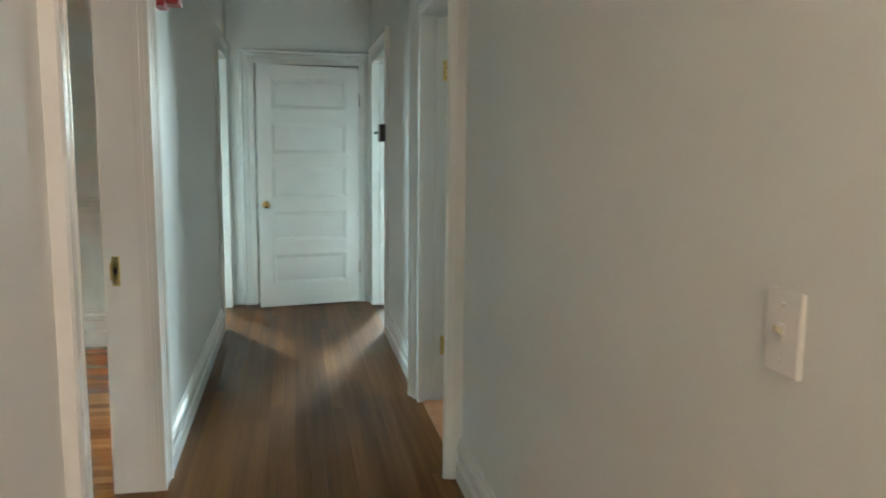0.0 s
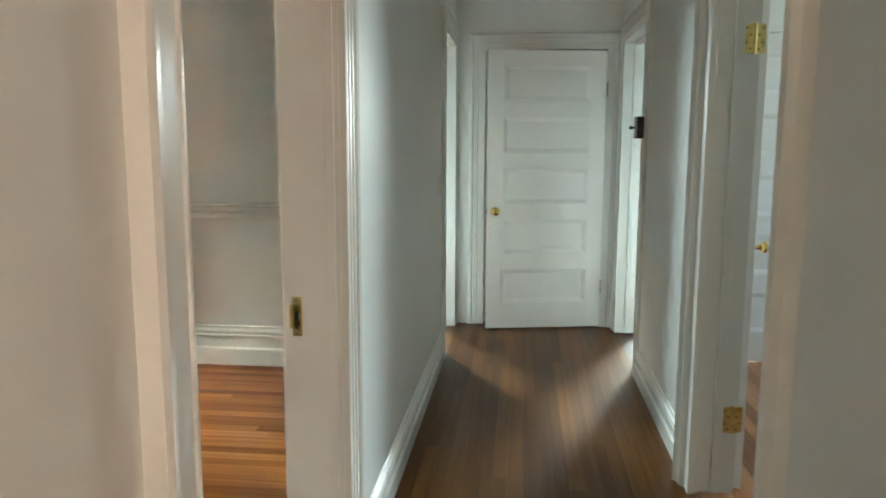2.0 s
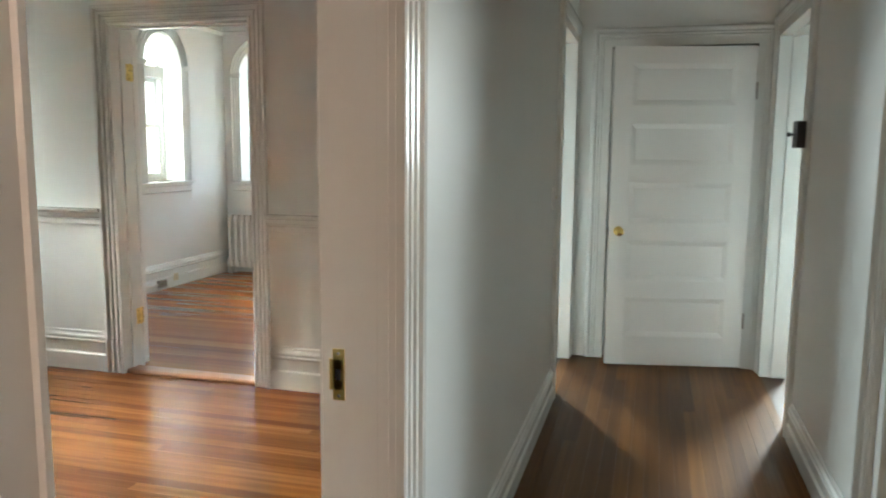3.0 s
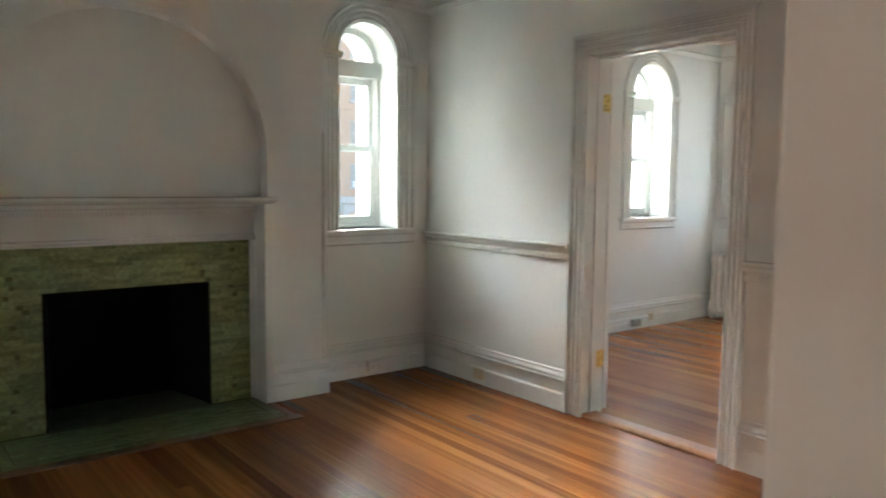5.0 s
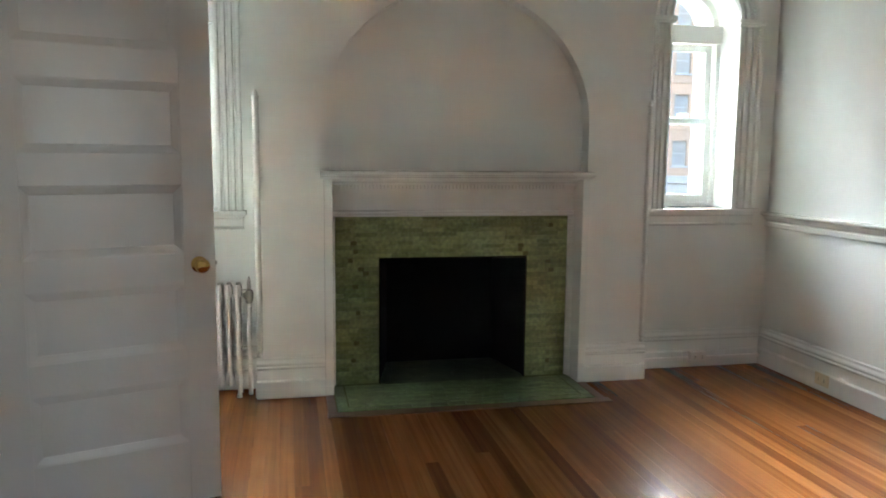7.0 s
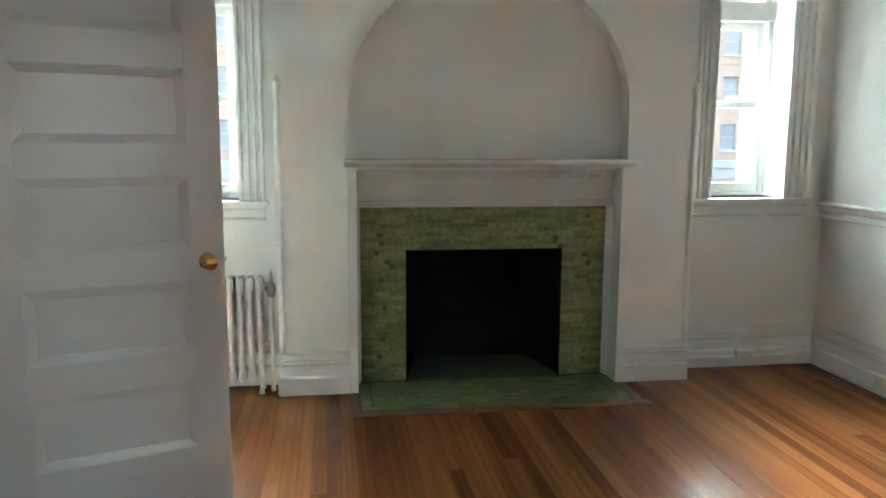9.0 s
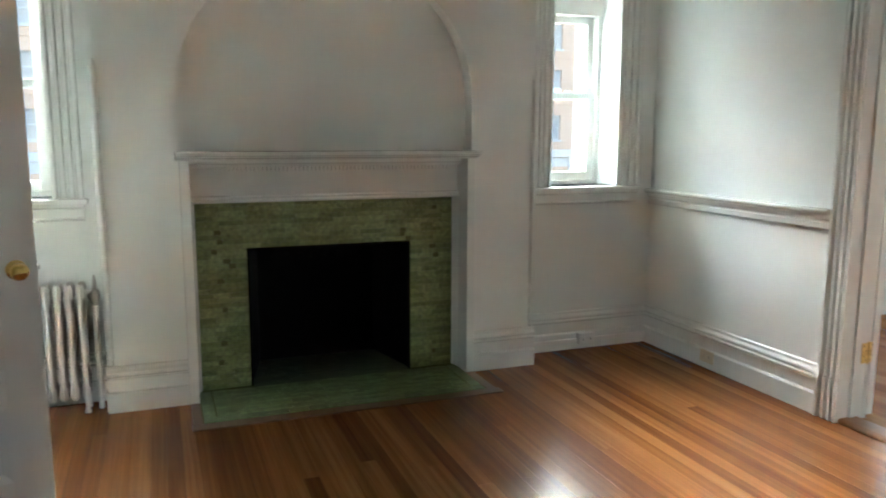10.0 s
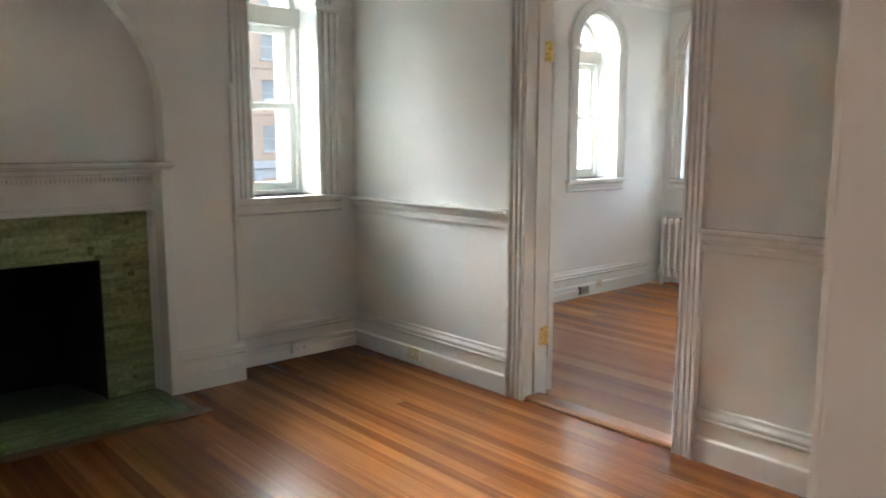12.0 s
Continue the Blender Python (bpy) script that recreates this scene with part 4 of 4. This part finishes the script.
sweep(bm, (-4.33, 2.452, 1.012), (-4.33, 3.92, 1.012), [(0, 0), (0.028, 0), (0.032, 0.008), (0.026, 0.016), (0.018, 0.018), (0.02, 0.028), (0.012, 0.034), (0, 0.036)], (1, 0, 0), (0, 0, 1))
part("frieze_moulding", bm, TRIM, mantel)
n = 64
for i in range(n):
    y = 2.50 + i * (3.87 - 2.50) / n
    bm = bmesh.new()
    box(bm, (-4.331, y, 1.172), (-4.308, y + 0.013, 1.196))
    part("dentil", bm, TRIM, mantel)
bm = bmesh.new()
sweep(bm, (-4.33, 2.452, 1.196), (-4.33, 3.92, 1.196), [(0, 0), (0.03, 0), (0.04, 0.012), (0.06, 0.02), (0.06, 0.039), (0, 0.039)], (1, 0, 0), (0, 0, 1))
part("bed_moulding", bm, TRIM, mantel)
bm = bmesh.new()
sweep(bm, (W + 0.11, 2.388, 1.235), (W + 0.11, 3.962, 1.235), [(0, 0), (0.165, 0), (0.175, 0.008), (0.205, 0.014), (0.21, 0.02), (0.228, 0.024), (0.23, 0.038), (0.222, 0.043), (0, 0.043)], (1, 0, 0), (0, 0, 1))
part("shelf", bm, TRIM, mantel)

firebox = tagged(empty("firebox"), "black sooty iron firebox of the fireplace", "firebox")
XB = -4.80
bm = bmesh.new()
box(bm, (XB - 0.08, FB[0] - 0.1, -0.014), (XB, FB[1] + 0.1, 0.95))
part("back_plate", bm, SOOT, firebox)
bm = bmesh.new()
box(bm, (XB, FB[0] - 0.06, 0.763), (TX - 0.012, FB[1] + 0.06, 0.82))
part("top_plate", bm, SOOT, firebox)
for y, o, s_ in ((FB[0] + 0.004, FB[0] - 0.05, 1), (FB[1] - 0.004, FB[1] + 0.05, -1)):
    bm = bmesh.new()
    hexa(bm, [(x, v, z) for z in (0, 0.8) for x, v in ((TX - 0.012, y), (TX - 0.012, o), (XB, o), (XB, y + s_ * 0.096))])
    part("side_plate", bm, SOOT, firebox)
for k, z in enumerate((0.70, 0.64)):
    for i in range(8 - k):
        bm = bmesh.new()
        y = 2.90 + 0.078 * i + 0.035 * k
        box(bm, (XB, y - 0.014, z - 0.018), (XB + 0.012, y + 0.014, z + 0.018), 0.003)
        part("stud", bm, SOOT, firebox)
bm = bmesh.new()
for a, b in (((TX - 0.012, FB[0] - 0.002, 0), (TX + 0.010, FB[0] + 0.010, FB[2])), ((TX - 0.012, FB[1] - 0.010, 0), (TX + 0.010, FB[1] + 0.002, FB[2])),
             ((TX - 0.012, FB[0] + 0.010, FB[2] - 0.012), (TX + 0.010, FB[1] - 0.010, FB[2]))):
    box(bm, a, b, 0.002)
part("iron_edge", bm, SOOT, firebox)

surround = tagged(empty("tile_surround"), "mottled olive-green narrow tile surround of the fireplace", "tile surround")
bm = bmesh.new()
for a, b in (((TX - 0.05, 2.45, 0), (TX, FB[0], 1.02)), ((TX - 0.05, FB[1], 0), (TX, 3.925, 1.02)), ((TX - 0.05, FB[0], FB[2]), (TX, FB[1], 1.02))):
    box(bm, a, b)
part("grout", bm, GROUT, surround)
hearth = tagged(empty("hearth"), "mottled green tile hearth with a dark wood border", "hearth")
bm = bmesh.new()
box(bm, (XB, FB[0], -0.014), (TX, FB[1], 0.004))
box(bm, (TX, 2.452, -0.014), (-3.875, 3.915, 0.004))
part("grout", bm, GROUT, hearth)
bm = bmesh.new()
for a, b in (((-3.872, 2.40, -0.014), (-3.80, 3.985, 0.007)), ((-4.17, 2.405, -0.014), (-3.872, 2.449, 0.007)), ((-4.17, 3.918, -0.014), (-3.872, 3.966, 0.007))):
    box(bm, a, b, 0.002)
part("wood_border", bm, HEARTH_WOOD, hearth, "reddish-brown wooden border strip")


# ---------------- radiators ----------------
def radiator(name, place, turn, n, label, h=0.66, pitch=0.0525, valve=True, low=False, fat=1.0):
    """Cast-iron column radiator, standing on feet; sections along local x."""
    e = tagged(empty(name), label, "radiator")
    bm = bmesh.new()
    z0, z1 = 0.085, h
    for dy in (-0.045, 0.0, 0.045):
        lathe(bm, (0, dy, z0 + 0.01), (0, 0, 1), [(0.012 * fat, 0.0), (0.015 * fat, 0.02), (0.0145 * fat, 0.06), (0.0145 * fat, z1 - z0 - 0.09), (0.016 * fat, z1 - z0 - 0.05), (0.012 * fat, z1 - z0 - 0.03)], 10)
    for z in (z0 + 0.02, z1 - 0.045):
        b2 = [(0, -0.062), (0.02 * fat, -0.05), (0.02 * fat, 0.05), (0, 0.062), (-0.02 * fat, 0.05), (-0.02 * fat, -0.05)]
        lo = [bm.verts.new((x, y, z - 0.022)) for x, y in b2]
        hi = [bm.verts.new((x, y, z + 0.022)) for x, y in b2]
        tp = [bm.verts.new((x * 0.6, y * 0.82, z + 0.043)) for x, y in b2]
        bt = [bm.verts.new((x * 0.6, y * 0.82, z - 0.038)) for x, y in b2]
        for r, q in ((lo, hi), (hi, tp), (bt, lo)):
            for i in range(6):
                bm.faces.new((r[i], r[(i + 1) % 6], q[(i + 1) % 6], q[i]))
        bm.faces.new(tp)
        bm.faces.new(bt[::-1])
    sec = None
    for i in range(n):
        x = (i - (n - 1) / 2) * pitch
        if sec is None:
            sec = part("section", bm, RAD, e, smooth=True)
            sec.location.x = x
        else:
            o = new("section", sec.data)
            o.parent = e
            o.location.x = x
    for s in (-1, 1):
        x = s * (n - 1) / 2 * pitch
        for dy in (-0.045, 0.045):
            bm = bmesh.new()
            lathe(bm, (x, dy, 0), (0, 0, 1), [(0.017, 0), (0.015, 0.012), (0.010, 0.03), (0.013, 0.1)], 10)
            part("foot", bm, RAD, e, smooth=True)
    if valve and low:
        x = valve * ((n - 1) / 2 * pitch + 0.055)
        bm = bmesh.new()
        cyl(bm, (x, 0, -0.002), (x, 0, 0.07), 0.012, 12)
        cyl(bm, (x, 0, 0.10), (x - valve * 0.05, 0, 0.10), 0.011, 12)
        part("pipe", bm, RAD, e, smooth=True)
        bm = bmesh.new()
        lathe(bm, (x, 0, 0.065), (0, 0, 1), [(0.014, 0), (0.02, 0.012), (0.022, 0.03), (0.022, 0.05), (0.012, 0.062), (0.008, 0.075), (0.02, 0.08), (0.022, 0.09), (0.012, 0.098)], 14)
        part("valve", bm, RAD, e, smooth=True)
    elif valve:
        x = valve * ((n - 1) / 2 * pitch + 0.06)
        bm = bmesh.new()
        cyl(bm, (x, 0, -0.002), (x, 0, h - 0.11), 0.013, 12)
        cyl(bm, (x, 0, h - 0.045), (x - valve * 0.055, 0, h - 0.045), 0.011, 12)
        part("pipe", bm, RAD, e, smooth=True)
        bm = bmesh.new()
        lathe(bm, (x, 0, h - 0.115), (0, 0, 1), [(0.016, 0), (0.02, 0.012), (0.024, 0.03), (0.024, 0.06), (0.018, 0.075), (0.01, 0.08), (0.009, 0.12), (0.004, 0.15)], 14)
        lathe(bm, (x, -0.02, h - 0.075), (0.4, -1, 0.1), [(0.012, 0), (0.026, 0.02), (0.03, 0.03), (0.024, 0.042), (0.0, 0.045)], 14)
        part("valve", bm, STEEL, e, "tarnished steel steam valve", smooth=True)
    e.matrix_world = pose(*place, 0, 0, turn)
    return e


radiator("radiator", (-4.29, 1.675, 0), -90, 11, "white painted cast-iron column radiator under a window", h=0.645, pitch=0.0505, valve=-1)
radiator("radiator", (-3.99, 8.94, 0), 0, 9, "white painted cast-iron column radiator in a corner under a window", h=0.66, pitch=0.074, valve=-1, low=True, fat=1.45)


# ---------------- small things ----------------
def outlet(name, place, turn, w, h, material, label, depth=0.006, category="outlet"):
    """Duplex outlet plate facing local -y."""
    e = tagged(empty(name), label, category)
    bm = bmesh.new()
    box(bm, (-w / 2, -depth, -h / 2), (w / 2, 0, h / 2), min(0.004, depth / 3))
    part("plate", bm, material, e)
    wide = w > h
    for s in (-1, 1):
        u, v = (s * w * 0.22, 0) if wide else (0, s * h * 0.2)
        bm = bmesh.new()
        box(bm, (u - 0.014, -depth - 0.002, v - 0.014), (u + 0.014, -depth + 0.001, v + 0.014), 0.003)
        part("socket", bm, material, e)
        bm = bmesh.new()
        for q in (-0.006, 0.006):
            a = (u - 0.001, v + q) if wide else (u + q, v)
            box(bm, (a[0] - 0.0022, -depth - 0.0026, a[1] - 0.0035), (a[0] + 0.0022, -depth - 0.001, a[1] + 0.0035))
        part("slots", bm, DARKHOLE, e)
    e.matrix_world = pose(*place, 0, 0, turn)
    return e


outlet("outlet", (-3.765, N - 0.0278, 0.072), 0, 0.115, 0.072, IVORY, "ivory duplex outlet set in the white baseboard")
outlet("outlet", (W + 0.0278, 8.02, 0.095), 90, 0.072, 0.072, IVORY, "ivory outlet set in the front room baseboard")
outlet("outlet_box", (W + 0.0278, 7.77, 0.065), 90, 0.115, 0.07, STEEL, "dark metal outlet box on the front room baseboard", 0.035)
outlet("outlet_box", (W + 0.0278, 4.83, 0.075), 90, 0.115, 0.07, WHITE_PL, "white surface outlet box on the baseboard", 0.045)
for y0, y1, lab, y in ((4.37, 4.772, "white surface cable channel along the baseboard", W), (4.888, N - 0.025, "white surface cable channel along the baseboard", W), (6.6, 7.71, "white surface cable channel along the front room baseboard", W)):
    c = tagged(empty("cable_channel"), lab, "cable channel")
    bm = bmesh.new()
    box(bm, (W + 0.0278, y0, 0.048), (W + 0.046, y1, 0.072), 0.004)
    part("cover", bm, WHITE_PL, c)

sw = tagged(empty("light_switch"), "white toggle light switch plate on the hall wall", "light switch")
bm = bmesh.new()
box(bm, (-0.038, -0.009, -0.06), (0.038, 0, 0.06), 0.003)
part("plate", bm, WHITE_PL, sw)
bm = bmesh.new()
box(bm, (-0.0055, -0.011, -0.013), (0.0055, -0.008, 0.013), 0.001)
part("collar", bm, WHITE_PL, sw)
bm = bmesh.new()
hexa(bm, [(-0.004, -0.007, -0.006), (0.004, -0.007, -0.006), (0.004, -0.007, 0.007), (-0.004, -0.007, 0.007),
          (-0.003, -0.021, 0.004), (0.003, -0.021, 0.004), (0.003, -0.021, 0.011), (-0.003, -0.021, 0.011)])
part("toggle", bm, IVORY, sw)
for z in (-0.04, 0.04):
    bm = bmesh.new()
    lathe(bm, (0, -0.0085, z), (0, -1, 0), [(0.004, 0), (0.003, 0.002)], 10)
    part("screw", bm, WHITE_PL, sw)
sw.matrix_world = pose(HR, 0.815, 1.132, 0, 0, -90)
sw2 = copy_thing(sw, pose(HL, 5.49, 1.14, 0, 0, 90))
sw2["label"] = "white toggle light switch plate beside the far doorway"

lock = tagged(empty("rim_lock"), "small black rim lock fixed beside the far doorway", "lock")
bm = bmesh.new()
box(bm, (HR - 0.066, 5.31, 1.415), (HR - 0.024, 5.42, 1.54), 0.004)
part("case", bm, BLACK, lock)
bm = bmesh.new()
lathe(bm, (HR - 0.065, 5.38, 1.478), (-1, 0.0, 0), [(0.006, 0), (0.006, 0.014), (0.011, 0.018), (0.011, 0.028), (0.006, 0.032)], 12)
part("button", bm, BLACK, lock)

alarm = tagged(empty("fire_alarm"), "dark red fire alarm horn on the hall wall", "fire alarm")
bm = bmesh.new()
box(bm, (HL, 3.16, 1.93), (HL + 0.045, 3.30, 2.07), 0.008)
part("back_box", bm, RED, alarm)
bm = bmesh.new()
box(bm, (HL + 0.045, 3.17, 1.94), (HL + 0.10, 3.29, 2.06), 0.012)
part("horn", bm, RED, alarm)

cable = tagged(empty("cable"), "thin black cable hanging beside the south doorway", "cable")
cu = bpy.data.curves.new("cord", "CURVE")
cu.dimensions, cu.bevel_depth, cu.bevel_resolution = "3D", 0.004, 2
sp = cu.splines.new("POLY")
pts = [(-2.50, S + 0.035, 0.36), (-2.495, S + 0.037, 0.2), (-2.48, S + 0.04, 0.1), (-2.44, S + 0.045, 0.03), (-2.36, S + 0.06, 0.006), (-2.2, S + 0.06, 0.006)]
sp.points.add(len(pts) - 1)
for p, q in zip(sp.points, pts):
    p.co = (*q, 1)
cu.materials.append(BLACK)
cord = new("cord", cu)
cord.parent = cable

lamp = tagged(empty("pendant_lamp"), "warm frosted glass globe lamp hanging from the ceiling", "pendant lamp")
bm = bmesh.new()
lathe(bm, (1.45, LAMP_Y, H_ROOM), (0, 0, -1), [(0.06, 0), (0.06, 0.012), (0.02, 0.03), (0.006, 0.034), (0.006, 0.74), (0.03, 0.75), (0.03, 0.775), (0.0, 0.776)])
part("rod", bm, BRASS, lamp, smooth=True)
bm = bmesh.new()
lathe(bm, (1.45, LAMP_Y, 1.865), (0, 0, 1), [(0.0, 0), (0.03, 0.004), (0.065, 0.04), (0.075, 0.085), (0.062, 0.135), (0.04, 0.16), (0.0, 0.165)], 28)
part("globe", bm, LAMPGLOW, lamp, smooth=True)

# unseen second lamp, not a known fixture: added to brighten the hall walls
fill_lamp = tagged(empty("ceiling_lamp"), "unseen frosted bowl lamp added to brighten the hall walls", "ceiling lamp")
bm = bmesh.new()
lathe(bm, (0.45, -1.0, H_HALL), (0, 0, -1), [(0.09, 0), (0.09, 0.012), (0.06, 0.02), (0.02, 0.022)])
part("canopy", bm, BRASS, fill_lamp, smooth=True)
bm = bmesh.new()
lathe(bm, (0.45, -1.0, H_HALL - 0.022), (0, 0, -1), [(0.14, 0), (0.15, 0.02), (0.14, 0.06), (0.10, 0.10), (0.05, 0.12), (0.0, 0.125)], 28)
part("bowl", bm, HALLFILL, fill_lamp, smooth=True)

# ---------------- outside ----------------
bm = bmesh.new()
q = [bm.verts.new(p) for p in ((-600, -600, -4.0), (600, -600, -4.0), (600, 600, -4.0), (-600, 600, -4.0))]
bm.faces.new(q)
structure(link("ground", bm, ASPHALT), "grey asphalt ground below the windows", "ground")
for x0, x1 in ((-45.6, -41.5), (-9.0, -4.96)):
    bm = bmesh.new()
    box(bm, (x0, -60, -3.996), (x1, 90, -3.85), 0.01)
    structure(link("pavement", bm, PAVE), "grey concrete pavement with a kerb", "pavement")


def building(name, place, turn, length, floors, material, label, storey=3.0, pitch=2.4, band=True):
    """Street front along local x, facing local -y, with sash windows, sills and a cornice."""
    e = tagged(empty(name), label, "building")
    ww, wh = 1.05, 1.65
    n = int(length // pitch)
    holes = []
    z_first = 4.9
    for f in range(floors):
        for i in range(n):
            u = (i + 0.5) * pitch
            holes.append((u - ww / 2, u + ww / 2, z_first + f * storey, z_first + f * storey + wh, 0))
    top = z_first + floors * storey + 0.6
    part("wall", wall_mesh("y", 0.0, 0.5, 0, length, 0, top, holes), material, e)
    bm = bmesh.new()
    box(bm, (0.0, 0.5, 0.0), (length, 12.0, top - 0.3))
    part("block", bm, material, e)
    bm = bmesh.new()
    box(bm, (-0.2, -0.5, top), (length + 0.2, 12.1, top + 0.5), 0.05)
    part("cornice", bm, STONE_FAR, e)
    if band:
        bm = bmesh.new()
        box(bm, (-0.05, -0.25, 3.75), (length + 0.05, 0.02, 4.25), 0.03)
        part("stone_band", bm, STONE_FAR, e)
        bm = bmesh.new()
        for i in range(n):
            u = (i + 0.5) * pitch
            box(bm, (u - 0.25 - pitch * 0.4, -0.12, 0.15), (u + 0.25 - pitch * 0.4, -0.005, 3.74), 0.02)
        box(bm, (0, -0.06, 3.1), (length, -0.004, 3.72), 0.01)
        part("shop_front", bm, STONE_FAR, e, "pale stone ground floor piers")
        for f in range(floors):
            bm = bmesh.new()
            box(bm, (0, -0.06, z_first + f * storey - 0.62), (length, -0.002, z_first + f * storey - 0.42), 0.01)
            part("string_course", bm, material, e)
    for k, (a, b, za, zb, _) in enumerate(holes):
        wn_ = empty("window")
        wn_.parent = e
        bm = bmesh.new()
        for p, q in (((a, 0.16, za), (a + 0.07, 0.24, zb)), ((b - 0.07, 0.16, za), (b, 0.24, zb)), ((a + .07, 0.16, za), (b - .07, 0.24, za + 0.07)), ((a + .07, 0.16, zb - 0.07), (b - .07, 0.24, zb)),
                     ((a + .07, 0.15, (za + zb) / 2 - 0.04), (b - .07, 0.24, (za + zb) / 2 + 0.04))):
            box(bm, p, q)
        part("frame", bm, STONE_FAR, wn_)
        bm = bmesh.new()
        box(bm, (a + .05, 0.2, za + .05), (b - .05, 0.22, zb - .05))
        part("pane", bm, FARGLASS, wn_)
        bm = bmesh.new()
        box(bm, (a - 0.08, -0.1, za - 0.12), (b + 0.08, 0.2, za), 0.01)
        part("sill", bm, STONE_FAR, wn_)
        if k % 5 == 2 and band:
            bm = bmesh.new()
            box(bm, (a + 0.25, -0.3, za + 0.01), (b - 0.2, 0.2, za + 0.42), 0.02)
            part("air_conditioner", bm, WHITE_PL, wn_, "white window air conditioner")
    e.matrix_world = pose(*place, 0, 0, turn)
    return e


building("apartment_building", (-46.0, -12.0, -4.0), 90, 52, 4, BRICK_FAR, "orange brick apartment building with sash windows across the street")
building("corner_building", (-40.0, 44.0, -4.0), 0, 60, 3, CREAM_FAR, "cream brick building with sash windows further up the street", band=False)

# ---------------- pieces: tiles, then boards ----------------
def tile_mesh(l, h, t):
    bm = bmesh.new()
    g = 0.0012
    lo = [(-l / 2, -h / 2), (l / 2, -h / 2), (l / 2, h / 2), (-l / 2, h / 2)]
    hi = [(-l / 2 + g, -h / 2 + g), (l / 2 - g, -h / 2 + g), (l / 2 - g, h / 2 - g), (-l / 2 + g, h / 2 - g)]
    A = [bm.verts.new((0, u, v)) for u, v in lo]
    M = [bm.verts.new((t - g, u, v)) for u, v in lo]
    T = [bm.verts.new((t, u, v)) for u, v in hi]
    bm.faces.new(T)
    for r, s in ((A, M), (M, T)):
        for i in range(4):
            bm.faces.new((r[i], r[(i + 1) % 4], s[(i + 1) % 4], s[i]))
    bmesh.ops.recalc_face_normals(bm, faces=bm.faces)
    me = bpy.data.meshes.new("tile")
    bm.to_mesh(me)
    bm.free()
    me.materials.append(TILE_DARK if l < 0.045 else TILE)
    return me


def tile_rows(y0, y1, z0, z1, rows, rng, meshes):
    h = (z1 - z0) / rows
    for r in range(rows):
        y = y0
        first = True
        while y < y1 - 1e-4:
            l = rng.choice((0.075, 0.09, 0.105, 0.125, 0.14)) if rng.random() > 0.06 else rng.choice((0.028, 0.036))
            if first:
                l = max(0.05, l) * rng.choice((0.95, 1.0))
                first = False
            if y1 - (y + l) < 0.05:
                l = y1 - y
            key = (round(l, 3), round(h, 4))
            if key not in meshes:
                meshes[key] = tile_mesh(l - 0.001, h - 0.001, 0.006)
            ob = new("tile", meshes[key])
            ob.parent = surround
            ob.location = (TX + rng.uniform(-0.0012, 0.0012), y + l / 2, z0 + (r + 0.5) * h)
            y += l


rng = random.Random(4)
tm = {}
tile_rows(2.474, 3.898, FB[2] + 0.002, 1.014, 10, rng, tm)
tile_rows(2.474, FB[0] - 0.002, 0.006, FB[2] + 0.001, 29, rng, tm)
tile_rows(FB[1] + 0.002, 3.898, 0.006, FB[2] + 0.001, 29, rng, tm)
bm, inside = bmesh.new(), bmesh.new()
for x0, x1, y0, y1, k in ((-3.985 - 0.34, -3.945, 2.522, 3.845, 15), (XB, TX + 0.04, FB[0] + 0.012, FB[1] - 0.012, 18)):
    h = (x1 - x0) / k
    for r in range(k):
        y = y0 - rng.uniform(0, 0.06)
        while y < y1:
            l = rng.choice((0.075, 0.09, 0.11, 0.13))
            a, b = max(y, y0), min(y + l, y1)
            if b - a > 0.01:
                box(inside if k == 18 else bm, (x0 + r * h + 0.001, a + 0.001, 0.0), (x0 + (r + 1) * h - 0.001, b - 0.001, 0.0085 + rng.uniform(-0.0008, 0.0008)))
            y += l
for x0, x1, y0, y1 in ((-3.938, -3.882, 2.46, 3.905), ):
    y = y0
    while y < y1:
        box(bm, (x0, y, 0), (x1, min(y + 0.1, y1) - 0.002, 0.0085))
        y += 0.1
for y0, y1 in ((2.46, 2.512), (3.855, 3.908)):
    x = -4.32
    while x < -3.945:
        box(bm, (x, y0, 0), (min(x + 0.1, -3.942) - 0.002, y1, 0.0085))
        x += 0.1
part("hearth_tiles", bm, TILE_S, hearth)["kind"] = "stuff"
part("firebox_floor_tiles", inside, TILE_SOOT, hearth, "soot-darkened green tiles")["kind"] = "stuff"

floorboards(floor_living, "x", W, E_LIV, N + 0.012 - 0.0635 * 67, N - 0.006, 0.0635, FLOOR_X, True, 11)
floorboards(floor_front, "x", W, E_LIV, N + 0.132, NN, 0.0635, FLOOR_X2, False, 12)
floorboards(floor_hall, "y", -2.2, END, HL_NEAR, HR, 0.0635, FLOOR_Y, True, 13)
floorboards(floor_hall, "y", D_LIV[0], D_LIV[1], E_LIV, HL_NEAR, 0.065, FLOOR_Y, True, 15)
floorboards(floor_east, "y", -2.2, NN, R_IN + 0.002, 3.6, 0.0635, FLOOR_Y2, False, 14)
